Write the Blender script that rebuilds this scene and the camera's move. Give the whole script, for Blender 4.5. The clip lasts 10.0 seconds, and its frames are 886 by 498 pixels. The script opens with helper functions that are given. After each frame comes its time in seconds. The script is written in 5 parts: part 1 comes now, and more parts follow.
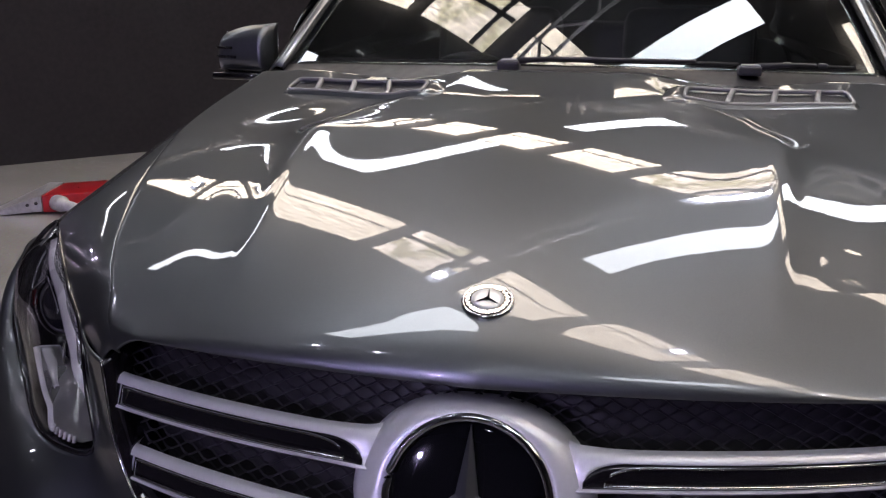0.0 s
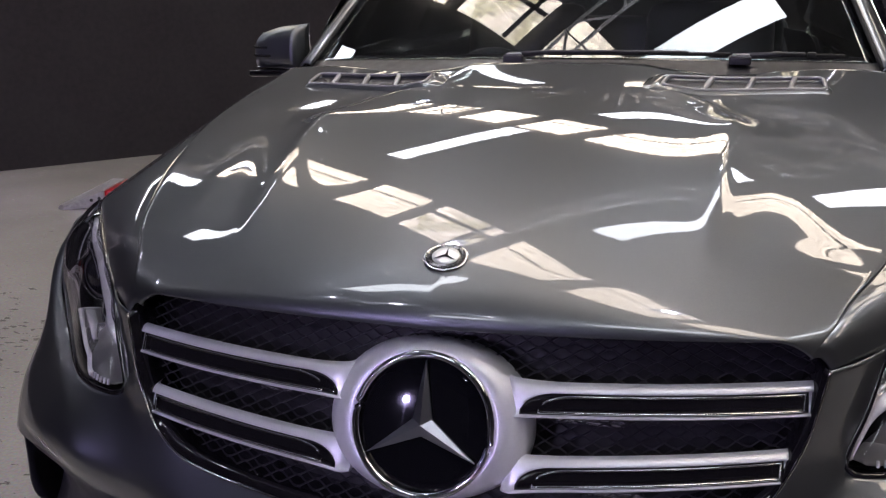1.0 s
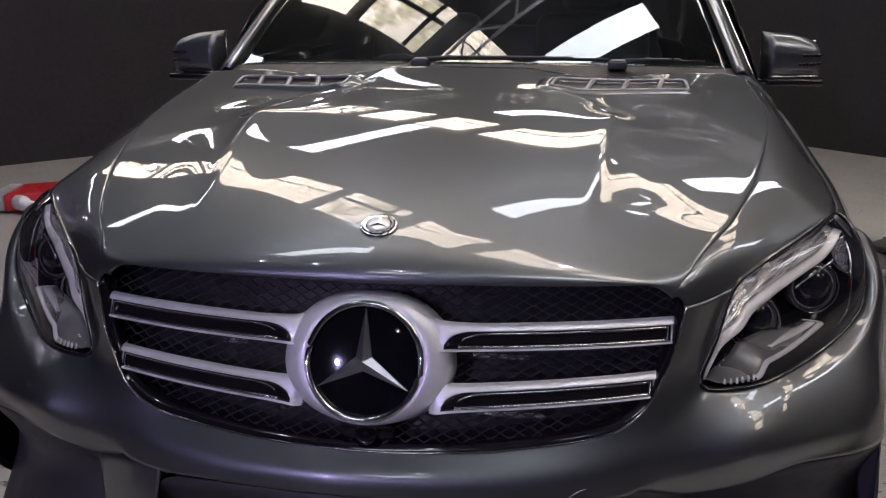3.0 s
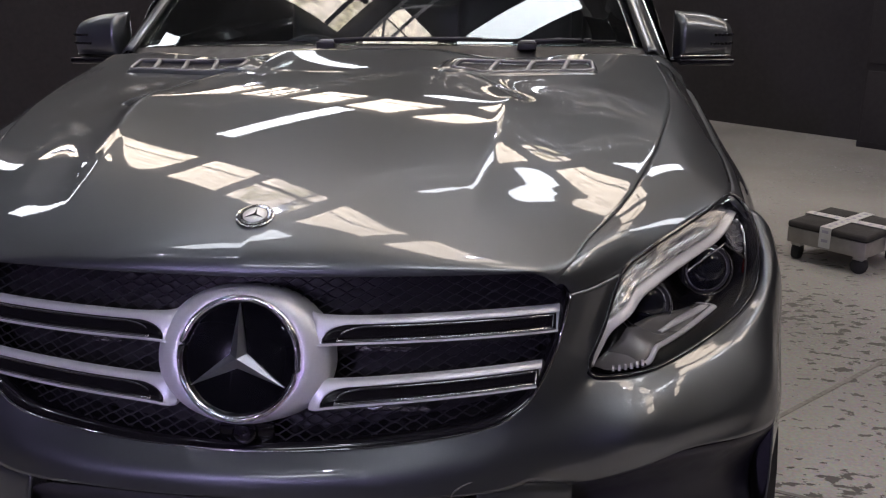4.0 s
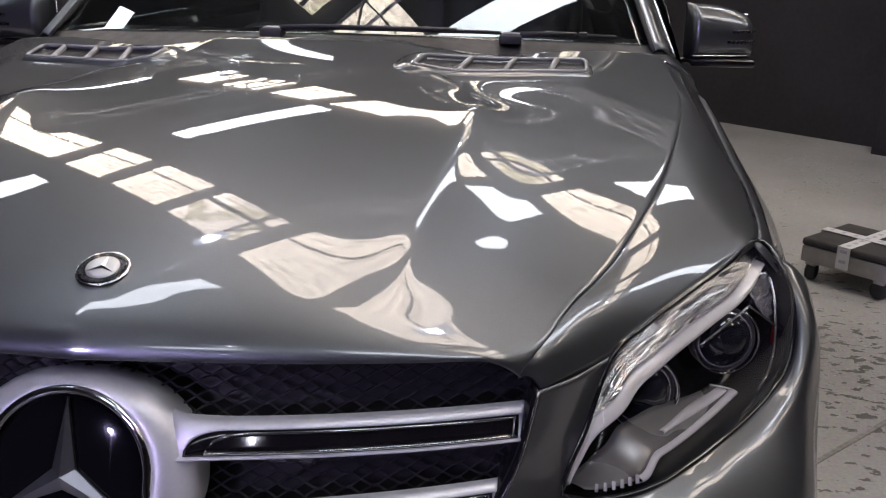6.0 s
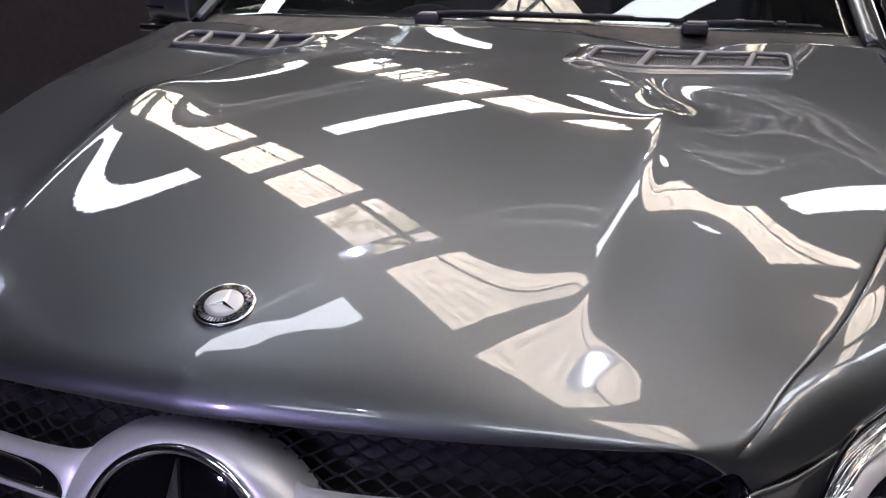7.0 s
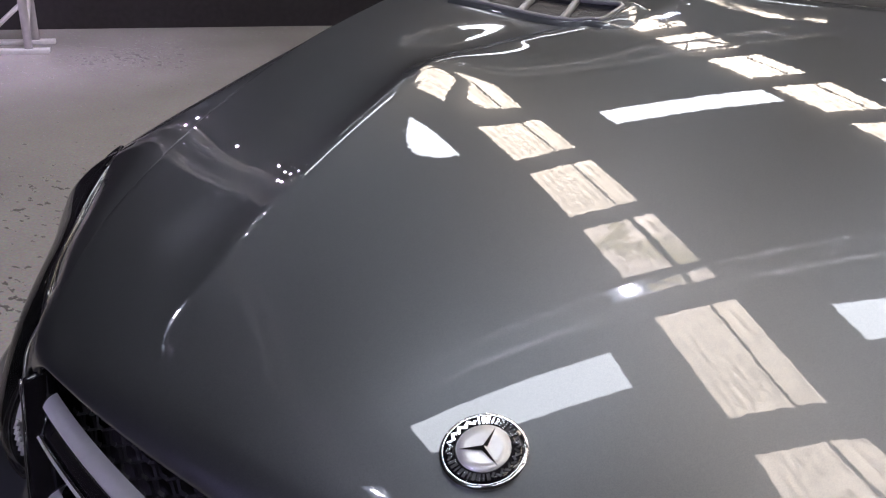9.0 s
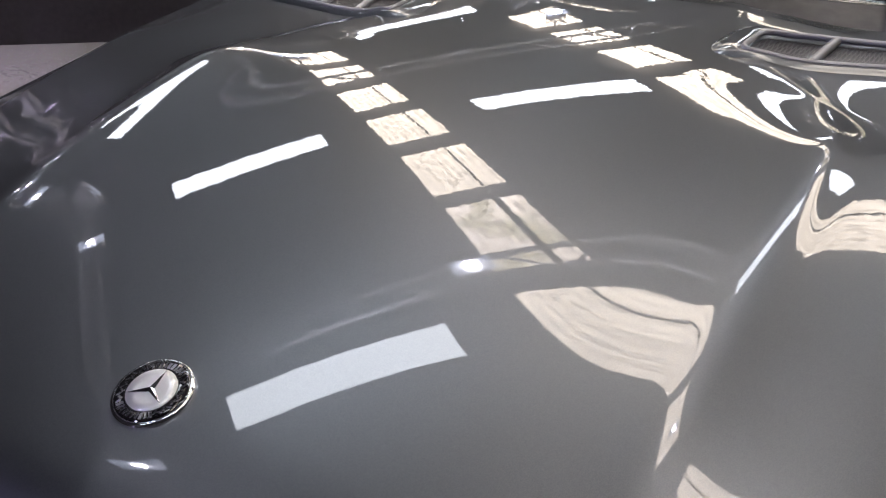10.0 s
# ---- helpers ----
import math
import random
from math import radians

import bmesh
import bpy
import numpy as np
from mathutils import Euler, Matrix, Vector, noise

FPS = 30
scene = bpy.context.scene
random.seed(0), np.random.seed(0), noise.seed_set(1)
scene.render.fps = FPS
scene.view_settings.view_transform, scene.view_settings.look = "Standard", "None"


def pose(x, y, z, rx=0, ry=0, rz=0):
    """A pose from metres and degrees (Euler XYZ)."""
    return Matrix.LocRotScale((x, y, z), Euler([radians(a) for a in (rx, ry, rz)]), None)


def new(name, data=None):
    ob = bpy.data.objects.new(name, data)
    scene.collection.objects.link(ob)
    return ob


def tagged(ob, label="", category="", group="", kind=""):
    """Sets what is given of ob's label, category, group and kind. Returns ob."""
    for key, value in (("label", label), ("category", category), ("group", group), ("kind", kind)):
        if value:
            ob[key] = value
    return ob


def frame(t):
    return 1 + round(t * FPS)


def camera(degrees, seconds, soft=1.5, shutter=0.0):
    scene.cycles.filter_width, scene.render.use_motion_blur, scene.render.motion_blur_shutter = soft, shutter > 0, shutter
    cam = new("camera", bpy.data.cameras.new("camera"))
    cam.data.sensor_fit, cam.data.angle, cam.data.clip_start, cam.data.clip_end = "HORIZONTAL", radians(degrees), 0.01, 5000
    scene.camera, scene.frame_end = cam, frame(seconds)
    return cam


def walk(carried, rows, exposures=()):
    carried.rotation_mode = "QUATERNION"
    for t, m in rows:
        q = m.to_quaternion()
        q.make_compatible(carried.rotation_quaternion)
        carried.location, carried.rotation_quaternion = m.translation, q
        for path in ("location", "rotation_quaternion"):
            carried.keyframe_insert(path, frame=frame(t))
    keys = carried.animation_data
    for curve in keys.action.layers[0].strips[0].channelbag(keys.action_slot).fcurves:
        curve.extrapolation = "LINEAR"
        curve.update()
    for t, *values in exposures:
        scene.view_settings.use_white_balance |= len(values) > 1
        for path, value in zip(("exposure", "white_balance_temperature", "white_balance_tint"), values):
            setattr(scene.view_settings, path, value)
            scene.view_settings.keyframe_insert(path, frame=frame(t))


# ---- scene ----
import collections

# camera: metres and degrees, the car's grille star at the origin of the plan
cam = camera(51.98, 10.0, 1.2)
ROWS = [
    (0.0, 0.142, -0.867, 1.393, 73.68, -0.25, 11.28),
    (0.5, 0.225, -0.946, 1.401, 73.49, 0.27, 13.60),
    (1.0, 0.305, -1.020, 1.399, 73.59, 0.99, 14.92),
    (1.5, 0.367, -1.086, 1.398, 73.22, 1.48, 14.72),
    (2.0, 0.358, -1.141, 1.409, 72.97, 1.06, 12.79),
    (2.2, 0.342, -1.172, 1.414, 73.03, 0.69, 12.03),
    (3.3, 0.310, -1.300, 1.410, 74.12, 0.20, 6.15),
    (3.5, 0.323, -1.289, 1.409, 73.86, 0.20, 5.01),
    (4.0, 0.414, -1.227, 1.411, 72.76, 0.35, 4.96),
    (4.5, 0.519, -1.168, 1.416, 72.11, 0.94, 6.88),
    (5.0, 0.565, -1.141, 1.415, 72.01, 1.14, 7.81),
    (5.2, 0.594, -1.072, 1.417, 72.48, 0.79, 7.83),
    (6.3, 0.422, -0.742, 1.373, 71.85, -1.23, 4.90),
    (6.5, 0.415, -0.703, 1.374, 71.34, -1.24, 6.14),
    (7.0, 0.404, -0.611, 1.379, 70.87, -0.56, 14.69),
    (7.5, 0.406, -0.507, 1.364, 70.72, 0.07, 25.14),
    (8.0, 0.390, -0.463, 1.397, 68.66, 0.09, 31.36),
    (8.5, 0.286, -0.390, 1.419, 66.96, -1.39, 32.38),
    (9.0, 0.228, -0.332, 1.415, 65.67, -1.92, 31.53),
    (9.5, 0.299, -0.308, 1.413, 65.84, -2.01, 29.74),
    (10.0, 0.424, -0.291, 1.397, 66.66, -1.73, 26.65),
]
walk(cam, [(t, pose(x, y, z, rx, ry, rz)) for t, x, y, z, rx, ry, rz in ROWS], [(0.0, 0.05, 6260, 25), (0.5, 0.13, 6260, 25), (1.5, 0.17, 6260, 25), (2.0, 0.14, 6270, 25), (3.5, -0.01, 6280, 25), (4.5, -0.02, 6270, 25), (5.0, 0.03, 6260, 25), (6.5, 0.16, 6160, 25), (8.5, 0.15, 6170, 25), (10.0, 0.07, 6180, 24)])

# ---------------------------------------------------------------- world and light
world = bpy.data.worlds.new("dim_hall")
scene.world = world
world.use_nodes = True
world.node_tree.nodes["Background"].inputs["Color"].default_value = (0.55, 0.57, 0.62, 1)
world.node_tree.nodes["Background"].inputs["Strength"].default_value = 0.02
scene.view_settings.exposure = 0.0

PANEL_GLOW = 8.0      # white light panels of the rig
SKY_GLOW = 8.0         # daylight behind the roof lights
SPOT_GLOW = 90.0

# building axes: the hall stands turned against the car
TURN = 0.796
UX, UY = math.cos(TURN), math.sin(TURN)


def hall(u, w, z=0.0):
    """A point of the hall (along the bays, along the roof lights, up) in the plan of the car."""
    return Vector((u * UX - w * UY, u * UY + w * UX, z))


HALL = Matrix.Rotation(TURN, 4, "Z")


# ---------------------------------------------------------------- materials
def node_mat(name):
    m = bpy.data.materials.new(name)
    m.use_nodes = True
    nt = m.node_tree
    return m, nt, nt.nodes["Principled BSDF"]


def plain(name, color, rough=0.5, metal=0.0, coat=0.0, bump=0.0, scale=60.0, vary=0.12, spec=0.5, wear=0.0):
    """A surface with fine grain, slow blotches and a slightly uneven gloss."""
    m, nt, b = node_mat(name)
    N, L = nt.nodes, nt.links
    b.inputs["Roughness"].default_value = rough
    b.inputs["Metallic"].default_value = metal
    b.inputs["Coat Weight"].default_value = coat
    b.inputs["Coat Roughness"].default_value = 0.03
    b.inputs["Specular IOR Level"].default_value = spec
    tc = N.new("ShaderNodeTexCoord")
    n1, n2 = N.new("ShaderNodeTexNoise"), N.new("ShaderNodeTexNoise")
    n1.inputs["Scale"].default_value, n2.inputs["Scale"].default_value = scale, scale / 14
    n1.inputs["Detail"].default_value = n2.inputs["Detail"].default_value = 4
    L.new(tc.outputs["Object"], n1.inputs["Vector"])
    L.new(tc.outputs["Object"], n2.inputs["Vector"])
    add = N.new("ShaderNodeMath")
    add.operation = "ADD"
    L.new(n1.outputs["Fac"], add.inputs[0])
    L.new(n2.outputs["Fac"], add.inputs[1])
    ramp = N.new("ShaderNodeMapRange")
    ramp.inputs["From Min"].default_value, ramp.inputs["From Max"].default_value = 0.6, 1.4
    ramp.inputs["To Min"].default_value, ramp.inputs["To Max"].default_value = 1 - vary, 1 + vary
    L.new(add.outputs[0], ramp.inputs["Value"])
    mix = N.new("ShaderNodeVectorMath")
    mix.operation = "SCALE"
    mix.inputs[0].default_value = color[:3]
    L.new(ramp.outputs[0], mix.inputs["Scale"])
    L.new(mix.outputs[0], b.inputs["Base Color"])
    r2 = N.new("ShaderNodeMapRange")
    r2.inputs["From Min"].default_value, r2.inputs["From Max"].default_value = 0.3, 0.7
    r2.inputs["To Min"].default_value, r2.inputs["To Max"].default_value = rough * (0.85 - wear), rough * (1.15 + wear)
    L.new(n2.outputs["Fac"], r2.inputs["Value"])
    L.new(r2.outputs[0], b.inputs["Roughness"])
    if bump:
        bp = N.new("ShaderNodeBump")
        bp.inputs["Strength"].default_value, bp.inputs["Distance"].default_value = bump, 0.004
        L.new(n1.outputs["Fac"], bp.inputs["Height"])
        L.new(bp.outputs[0], b.inputs["Normal"])
    return m


def paint_mat():
    """Dark grey metallic lacquer: flakes under a clear coat."""
    m, nt, b = node_mat("grey_metallic_paint")
    N, L = nt.nodes, nt.links
    tc = N.new("ShaderNodeTexCoord")
    flake = N.new("ShaderNodeTexVoronoi")
    flake.inputs["Scale"].default_value = 2600
    L.new(tc.outputs["Object"], flake.inputs["Vector"])
    slow = N.new("ShaderNodeTexNoise")
    slow.inputs["Scale"].default_value = 3.0
    L.new(tc.outputs["Object"], slow.inputs["Vector"])
    ramp = N.new("ShaderNodeValToRGB")
    ramp.color_ramp.elements[0].color = (0.142, 0.151, 0.161, 1)
    ramp.color_ramp.elements[1].color = (0.184, 0.195, 0.207, 1)
    sep = N.new("ShaderNodeSeparateColor")
    L.new(flake.outputs["Color"], sep.inputs[0])
    L.new(sep.outputs[0], ramp.inputs["Fac"])
    L.new(ramp.outputs[0], b.inputs["Base Color"])
    b.inputs["Metallic"].default_value = 0.95
    b.inputs["Specular Tint"].default_value = (0.38, 0.38, 0.38, 1)
    rr = N.new("ShaderNodeMapRange")
    rr.inputs["From Min"].default_value, rr.inputs["From Max"].default_value = 0.3, 0.7
    rr.inputs["To Min"].default_value, rr.inputs["To Max"].default_value = 0.38, 0.43
    L.new(slow.outputs["Fac"], rr.inputs["Value"])
    L.new(rr.outputs[0], b.inputs["Roughness"])
    b.inputs["Coat Weight"].default_value = 1.0
    b.inputs["Coat Roughness"].default_value = 0.006
    b.inputs["Coat IOR"].default_value = 1.6
    peel = N.new("ShaderNodeTexNoise")
    peel.inputs["Scale"].default_value, peel.inputs["Detail"].default_value = 120, 1
    L.new(tc.outputs["Object"], peel.inputs["Vector"])
    bp = N.new("ShaderNodeBump")
    bp.inputs["Strength"].default_value, bp.inputs["Distance"].default_value = 0.02, 0.0006
    L.new(peel.outputs["Fac"], bp.inputs["Height"])
    L.new(bp.outputs[0], b.inputs["Coat Normal"])
    return m


def glass_mat(name, color, ior=1.45):
    m, nt, b = node_mat(name)
    b.inputs["Base Color"].default_value = (*color, 1)
    b.inputs["Transmission Weight"].default_value = 1.0
    b.inputs["Roughness"].default_value = 0.0
    b.inputs["IOR"].default_value = ior
    return m


def thin_glass(name, tint, ior=1.5):
    """Clear sheet: seen straight through, with a mirror gloss that grows at a slant."""
    m = bpy.data.materials.new(name)
    m.use_nodes = True
    nt = m.node_tree
    nt.nodes.clear()
    N, L = nt.nodes, nt.links
    out, mix = N.new("ShaderNodeOutputMaterial"), N.new("ShaderNodeMixShader")
    clear, gloss, fres = N.new("ShaderNodeBsdfTransparent"), N.new("ShaderNodeBsdfGlossy"), N.new("ShaderNodeFresnel")
    clear.inputs["Color"].default_value = (*tint, 1)
    gloss.inputs["Roughness"].default_value = 0.01
    fres.inputs["IOR"].default_value = ior
    L.new(fres.outputs[0], mix.inputs[0])
    L.new(clear.outputs[0], mix.inputs[1])
    L.new(gloss.outputs[0], mix.inputs[2])
    L.new(mix.outputs[0], out.inputs["Surface"])
    return m


def glow_mat(name, color, strength, dirt=0.0, scale=6.0, tint=None):
    """A giver of light; dirt darkens it in streaks and blotches."""
    m, nt, b = node_mat(name)
    N, L = nt.nodes, nt.links
    b.inputs["Base Color"].default_value = (0.6, 0.6, 0.58, 1)
    b.inputs["Emission Color"].default_value = (*color, 1)
    b.inputs["Emission Strength"].default_value = strength
    if dirt:
        tc = N.new("ShaderNodeTexCoord")
        mp = N.new("ShaderNodeMapping")
        mp.inputs["Scale"].default_value = (4.0, 0.7, 1)
        L.new(tc.outputs["Object"], mp.inputs["Vector"])
        n, n2 = N.new("ShaderNodeTexNoise"), N.new("ShaderNodeTexNoise")
        n.inputs["Scale"].default_value, n.inputs["Detail"].default_value = scale, 6
        n2.inputs["Scale"].default_value, n2.inputs["Detail"].default_value = 2.2, 6
        n2.inputs["Distortion"].default_value = 1.5
        L.new(tc.outputs["Object"], n.inputs["Vector"])
        L.new(mp.outputs[0], n2.inputs["Vector"])
        mul = N.new("ShaderNodeMath")
        mul.operation = "MULTIPLY"
        L.new(n.outputs["Fac"], mul.inputs[0])
        L.new(n2.outputs["Fac"], mul.inputs[1])
        r = N.new("ShaderNodeMapRange")
        r.inputs["From Min"].default_value, r.inputs["From Max"].default_value = 0.15, 0.31
        r.inputs["To Min"].default_value, r.inputs["To Max"].default_value = strength * (1 - dirt), strength
        L.new(mul.outputs[0], r.inputs["Value"])
        rib = N.new("ShaderNodeTexWave")
        rib.inputs["Scale"].default_value, rib.inputs["Distortion"].default_value = 2.2, 0.6
        L.new(tc.outputs["Object"], rib.inputs["Vector"])
        shade = N.new("ShaderNodeMapRange")
        shade.inputs["To Min"].default_value, shade.inputs["To Max"].default_value = 0.80, 1.08
        L.new(rib.outputs["Fac"], shade.inputs["Value"])
        both_ = N.new("ShaderNodeMath")
        both_.operation = "MULTIPLY"
        L.new(r.outputs[0], both_.inputs[0])
        L.new(shade.outputs[0], both_.inputs[1])
        L.new(both_.outputs[0], b.inputs["Emission Strength"])
        if tint:
            cr = N.new("ShaderNodeMix")
            cr.data_type = "RGBA"
            cr.inputs["A"].default_value, cr.inputs["B"].default_value = (*tint, 1), (*color, 1)
            big = N.new("ShaderNodeTexNoise")
            big.inputs["Scale"].default_value, big.inputs["Detail"].default_value = 1.3, 5
            L.new(tc.outputs["Object"], big.inputs["Vector"])
            rr = N.new("ShaderNodeMapRange")
            rr.inputs["From Min"].default_value, rr.inputs["From Max"].default_value = 0.42, 0.56
            L.new(big.outputs["Fac"], rr.inputs["Value"])
            L.new(rr.outputs[0], cr.inputs["Factor"])
            L.new(cr.outputs["Result"], b.inputs["Emission Color"])
    return m


def floor_mat():
    """Pale painted concrete: chipped in patches, scuffed, half glossy; darkened out of view ahead of the car."""
    m, nt, b = node_mat("worn_painted_concrete")
    N, L = nt.nodes, nt.links
    tc = N.new("ShaderNodeTexCoord")
    fine, chip, slow, mask = (N.new("ShaderNodeTexNoise") for _ in range(4))
    for n, sc, de in ((fine, 90, 6), (chip, 15, 9), (slow, 0.7, 4), (mask, 0.9, 3)):
        n.inputs["Scale"].default_value, n.inputs["Detail"].default_value = sc, de
        L.new(tc.outputs["Object"], n.inputs["Vector"])
    chip.inputs["Roughness"].default_value = 0.62
    mp = N.new("ShaderNodeMapping")
    mp.inputs["Scale"].default_value = (1.0, 1.7, 1)
    mp.inputs["Rotation"].default_value = (0, 0, 0.5)
    L.new(tc.outputs["Object"], mp.inputs["Vector"])
    L.new(mp.outputs[0], chip.inputs["Vector"])
    add = N.new("ShaderNodeMath")
    add.operation = "MULTIPLY_ADD"
    add.inputs[1].default_value = 0.55
    L.new(mask.outputs["Fac"], add.inputs[0])
    L.new(chip.outputs["Fac"], add.inputs[2])
    # trodden zones where the paint has worn through
    total = add.outputs[0]
    for cx, cy, size in ((1.75, 1.6, 1.35), (-2.5, 0.9, 0.5)):
        far = N.new("ShaderNodeVectorMath")
        far.operation = "DISTANCE"
        far.inputs[1].default_value = (cx, cy, 0)
        L.new(tc.outputs["Object"], far.inputs[0])
        near = N.new("ShaderNodeMapRange")
        near.inputs["From Min"].default_value, near.inputs["From Max"].default_value = size * 0.4, size * 1.6
        near.inputs["To Min"].default_value, near.inputs["To Max"].default_value = 0.11, 0.0
        L.new(far.outputs["Value"], near.inputs["Value"])
        plus = N.new("ShaderNodeMath")
        L.new(total, plus.inputs[0])
        L.new(near.outputs[0], plus.inputs[1])
        total = plus.outputs[0]
    step = N.new("ShaderNodeMapRange")
    step.inputs["From Min"].default_value, step.inputs["From Max"].default_value = 0.905, 0.935
    L.new(total, step.inputs["Value"])
    base = N.new("ShaderNodeValToRGB")
    base.color_ramp.elements[0].color, base.color_ramp.elements[1].color = (0.30, 0.285, 0.27, 1), (0.44, 0.42, 0.40, 1)
    base.color_ramp.elements[0].position, base.color_ramp.elements[1].position = 0.3, 0.7
    L.new(slow.outputs["Fac"], base.inputs["Fac"])
    mix = N.new("ShaderNodeMix")
    mix.data_type = "RGBA"
    mix.inputs["B"].default_value = (0.085, 0.076, 0.069, 1)
    L.new(step.outputs[0], mix.inputs["Factor"])
    L.new(base.outputs[0], mix.inputs["A"])
    # unseen floor ahead of the car, darkened so the bumper reflects less light
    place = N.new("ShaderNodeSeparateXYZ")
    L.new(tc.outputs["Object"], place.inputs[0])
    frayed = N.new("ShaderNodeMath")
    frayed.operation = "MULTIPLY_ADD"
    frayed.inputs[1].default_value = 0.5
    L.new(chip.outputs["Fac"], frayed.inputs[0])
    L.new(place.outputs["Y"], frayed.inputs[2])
    dim_front = N.new("ShaderNodeMapRange")
    dim_front.inputs["From Min"].default_value, dim_front.inputs["From Max"].default_value = -0.25, -0.15
    L.new(frayed.outputs[0], dim_front.inputs["Value"])
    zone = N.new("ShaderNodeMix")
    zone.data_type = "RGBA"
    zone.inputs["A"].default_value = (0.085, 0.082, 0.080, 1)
    L.new(dim_front.outputs[0], zone.inputs["Factor"])
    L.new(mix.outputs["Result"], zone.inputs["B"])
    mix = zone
    grain = N.new("ShaderNodeMix")
    grain.data_type, grain.blend_type = "RGBA", "OVERLAY"
    grain.inputs["Factor"].default_value = 0.35
    L.new(mix.outputs["Result"], grain.inputs["A"])
    L.new(fine.outputs["Color"], grain.inputs["B"])
    L.new(grain.outputs["Result"], b.inputs["Base Color"])
    rr = N.new("ShaderNodeMapRange")
    rr.inputs["To Min"].default_value, rr.inputs["To Max"].default_value = 0.25, 0.6
    L.new(step.outputs[0], rr.inputs["Value"])
    L.new(rr.outputs[0], b.inputs["Roughness"])
    bp = N.new("ShaderNodeBump")
    bp.inputs["Strength"].default_value, bp.inputs["Distance"].default_value = 0.25, 0.003
    bp.invert = True
    L.new(add.outputs[0], bp.inputs["Height"])
    L.new(bp.outputs[0], b.inputs["Normal"])
    return m


PAINT = paint_mat()
CHROME = plain("chrome", (0.82, 0.82, 0.84), 0.05, 1.0, vary=0.03)
STAR_CHROME = plain("star_chrome", (0.40, 0.41, 0.46), 0.34, 1.0, vary=0.05)
SATIN = plain("satin_silver", (0.84, 0.84, 0.86), 0.34, 0.35, vary=0.04, scale=200)
BADGE_SILVER = plain("badge_silver", (0.74, 0.74, 0.74), 0.28, 0.45, vary=0.04, scale=300)
RADOME = plain("black_radome", (0.007, 0.007, 0.009), 0.03, vary=0.05)
GLOSS_BLACK = plain("gloss_black", (0.011, 0.010, 0.012), 0.06, coat=0.6, vary=0.1)
MATT_BLACK = plain("black_plastic", (0.040, 0.038, 0.042), 0.5, bump=0.15, scale=400, vary=0.25)
MESH_BLACK = plain("mesh_black", (0.042, 0.040, 0.046), 0.35, vary=0.2)
RUBBER = plain("tyre_rubber", (0.018, 0.018, 0.018), 0.75, bump=0.3, scale=150, vary=0.3)
ALLOY = plain("alloy", (0.42, 0.42, 0.44), 0.28, 1.0, vary=0.08)
GLASS = thin_glass("lamp_cover_glass", (0.97, 0.97, 0.97), 1.4)
SCREEN = glass_mat("tinted_windscreen", (0.50, 0.55, 0.54), 1.52)
PRIVACY = glass_mat("tinted_side_glass", (0.25, 0.28, 0.28), 1.5)
LAMP_BLACK = plain("lamp_housing", (0.012, 0.012, 0.014), 0.18, vary=0.2)
LAMP_SILVER = plain("lamp_reflector", (0.95, 0.94, 0.92), 0.12, 0.85, vary=0.04)
LAMP_STRIP = plain("light_guide", (0.80, 0.78, 0.74), 0.3, 0.15, coat=0.9, vary=0.08)
LAMP_CLEAR = plain("lamp_white_edge", (0.92, 0.91, 0.90), 0.22, 0.25, coat=0.7, vary=0.05)
LAMP_TRAY = plain("lamp_tray", (0.30, 0.295, 0.285), 0.30, 0.65, vary=0.15, scale=25)
LAMP_GREY = plain("lamp_grey", (0.12, 0.12, 0.125), 0.3, 0.5, vary=0.1)
LENS = plain("dark_lens", (0.012, 0.013, 0.018), 0.03, coat=1.0, vary=0.1)
RED = plain("red_lacquer", (0.50, 0.012, 0.018), 0.3, coat=0.3, vary=0.1)
RED_GLASS = plain("red_reflector", (0.07, 0.004, 0.006), 0.15, vary=0.1)
STEEL = plain("scuffed_steel", (0.38, 0.37, 0.36), 0.42, 0.8, bump=0.2, scale=40, vary=0.25)
GALV = plain("grey_scuffed_metal", (0.50, 0.49, 0.50), 0.38, 0.35, bump=0.2, scale=40, vary=0.3)
VENT_GREY = plain("vent_grey", (0.34, 0.34, 0.35), 0.35, 0.3, vary=0.1)
ALU = plain("truss_aluminium", (0.96, 0.96, 0.96), 0.40, 0.1, vary=0.03, scale=30)
DRAPE = plain("black_wall", (0.021, 0.0175, 0.019), 0.85, bump=0.4, scale=25, vary=0.35)
ROOF = plain("dark_roof_sheet", (0.045, 0.045, 0.047), 0.6, bump=0.2, scale=10, vary=0.25)
PURLIN = plain("roof_steel", (0.05, 0.048, 0.045), 0.6, vary=0.2)
SEAT = plain("black_leather", (0.016, 0.016, 0.017), 0.5, bump=0.25, scale=180, vary=0.2)
DASH = plain("dashboard_skin", (0.014, 0.014, 0.015), 0.55, bump=0.2, scale=300, vary=0.2)
FELT = plain("charcoal_pad", (0.035, 0.032, 0.031), 0.9, bump=0.5, scale=200, vary=0.25)
TAPE = plain("printed_tape", (0.62, 0.61, 0.60), 0.45, vary=0.12, scale=30)
INK = plain("violet_print", (0.40, 0.38, 0.46), 0.5, vary=0.15)
CARTON = plain("galvanised_side", (0.34, 0.32, 0.30), 0.5, 0.5, vary=0.2, scale=20)
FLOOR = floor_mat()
JOINT = plain("joint_filler", (0.20, 0.185, 0.17), 0.8, bump=0.4, scale=60, vary=0.4)
PANEL = glow_mat("light_panel", (0.88, 0.98, 0.94), PANEL_GLOW)
TRUSS_FILL = glow_mat("truss_fill_glow", (0.92, 0.97, 0.97), 46.0)
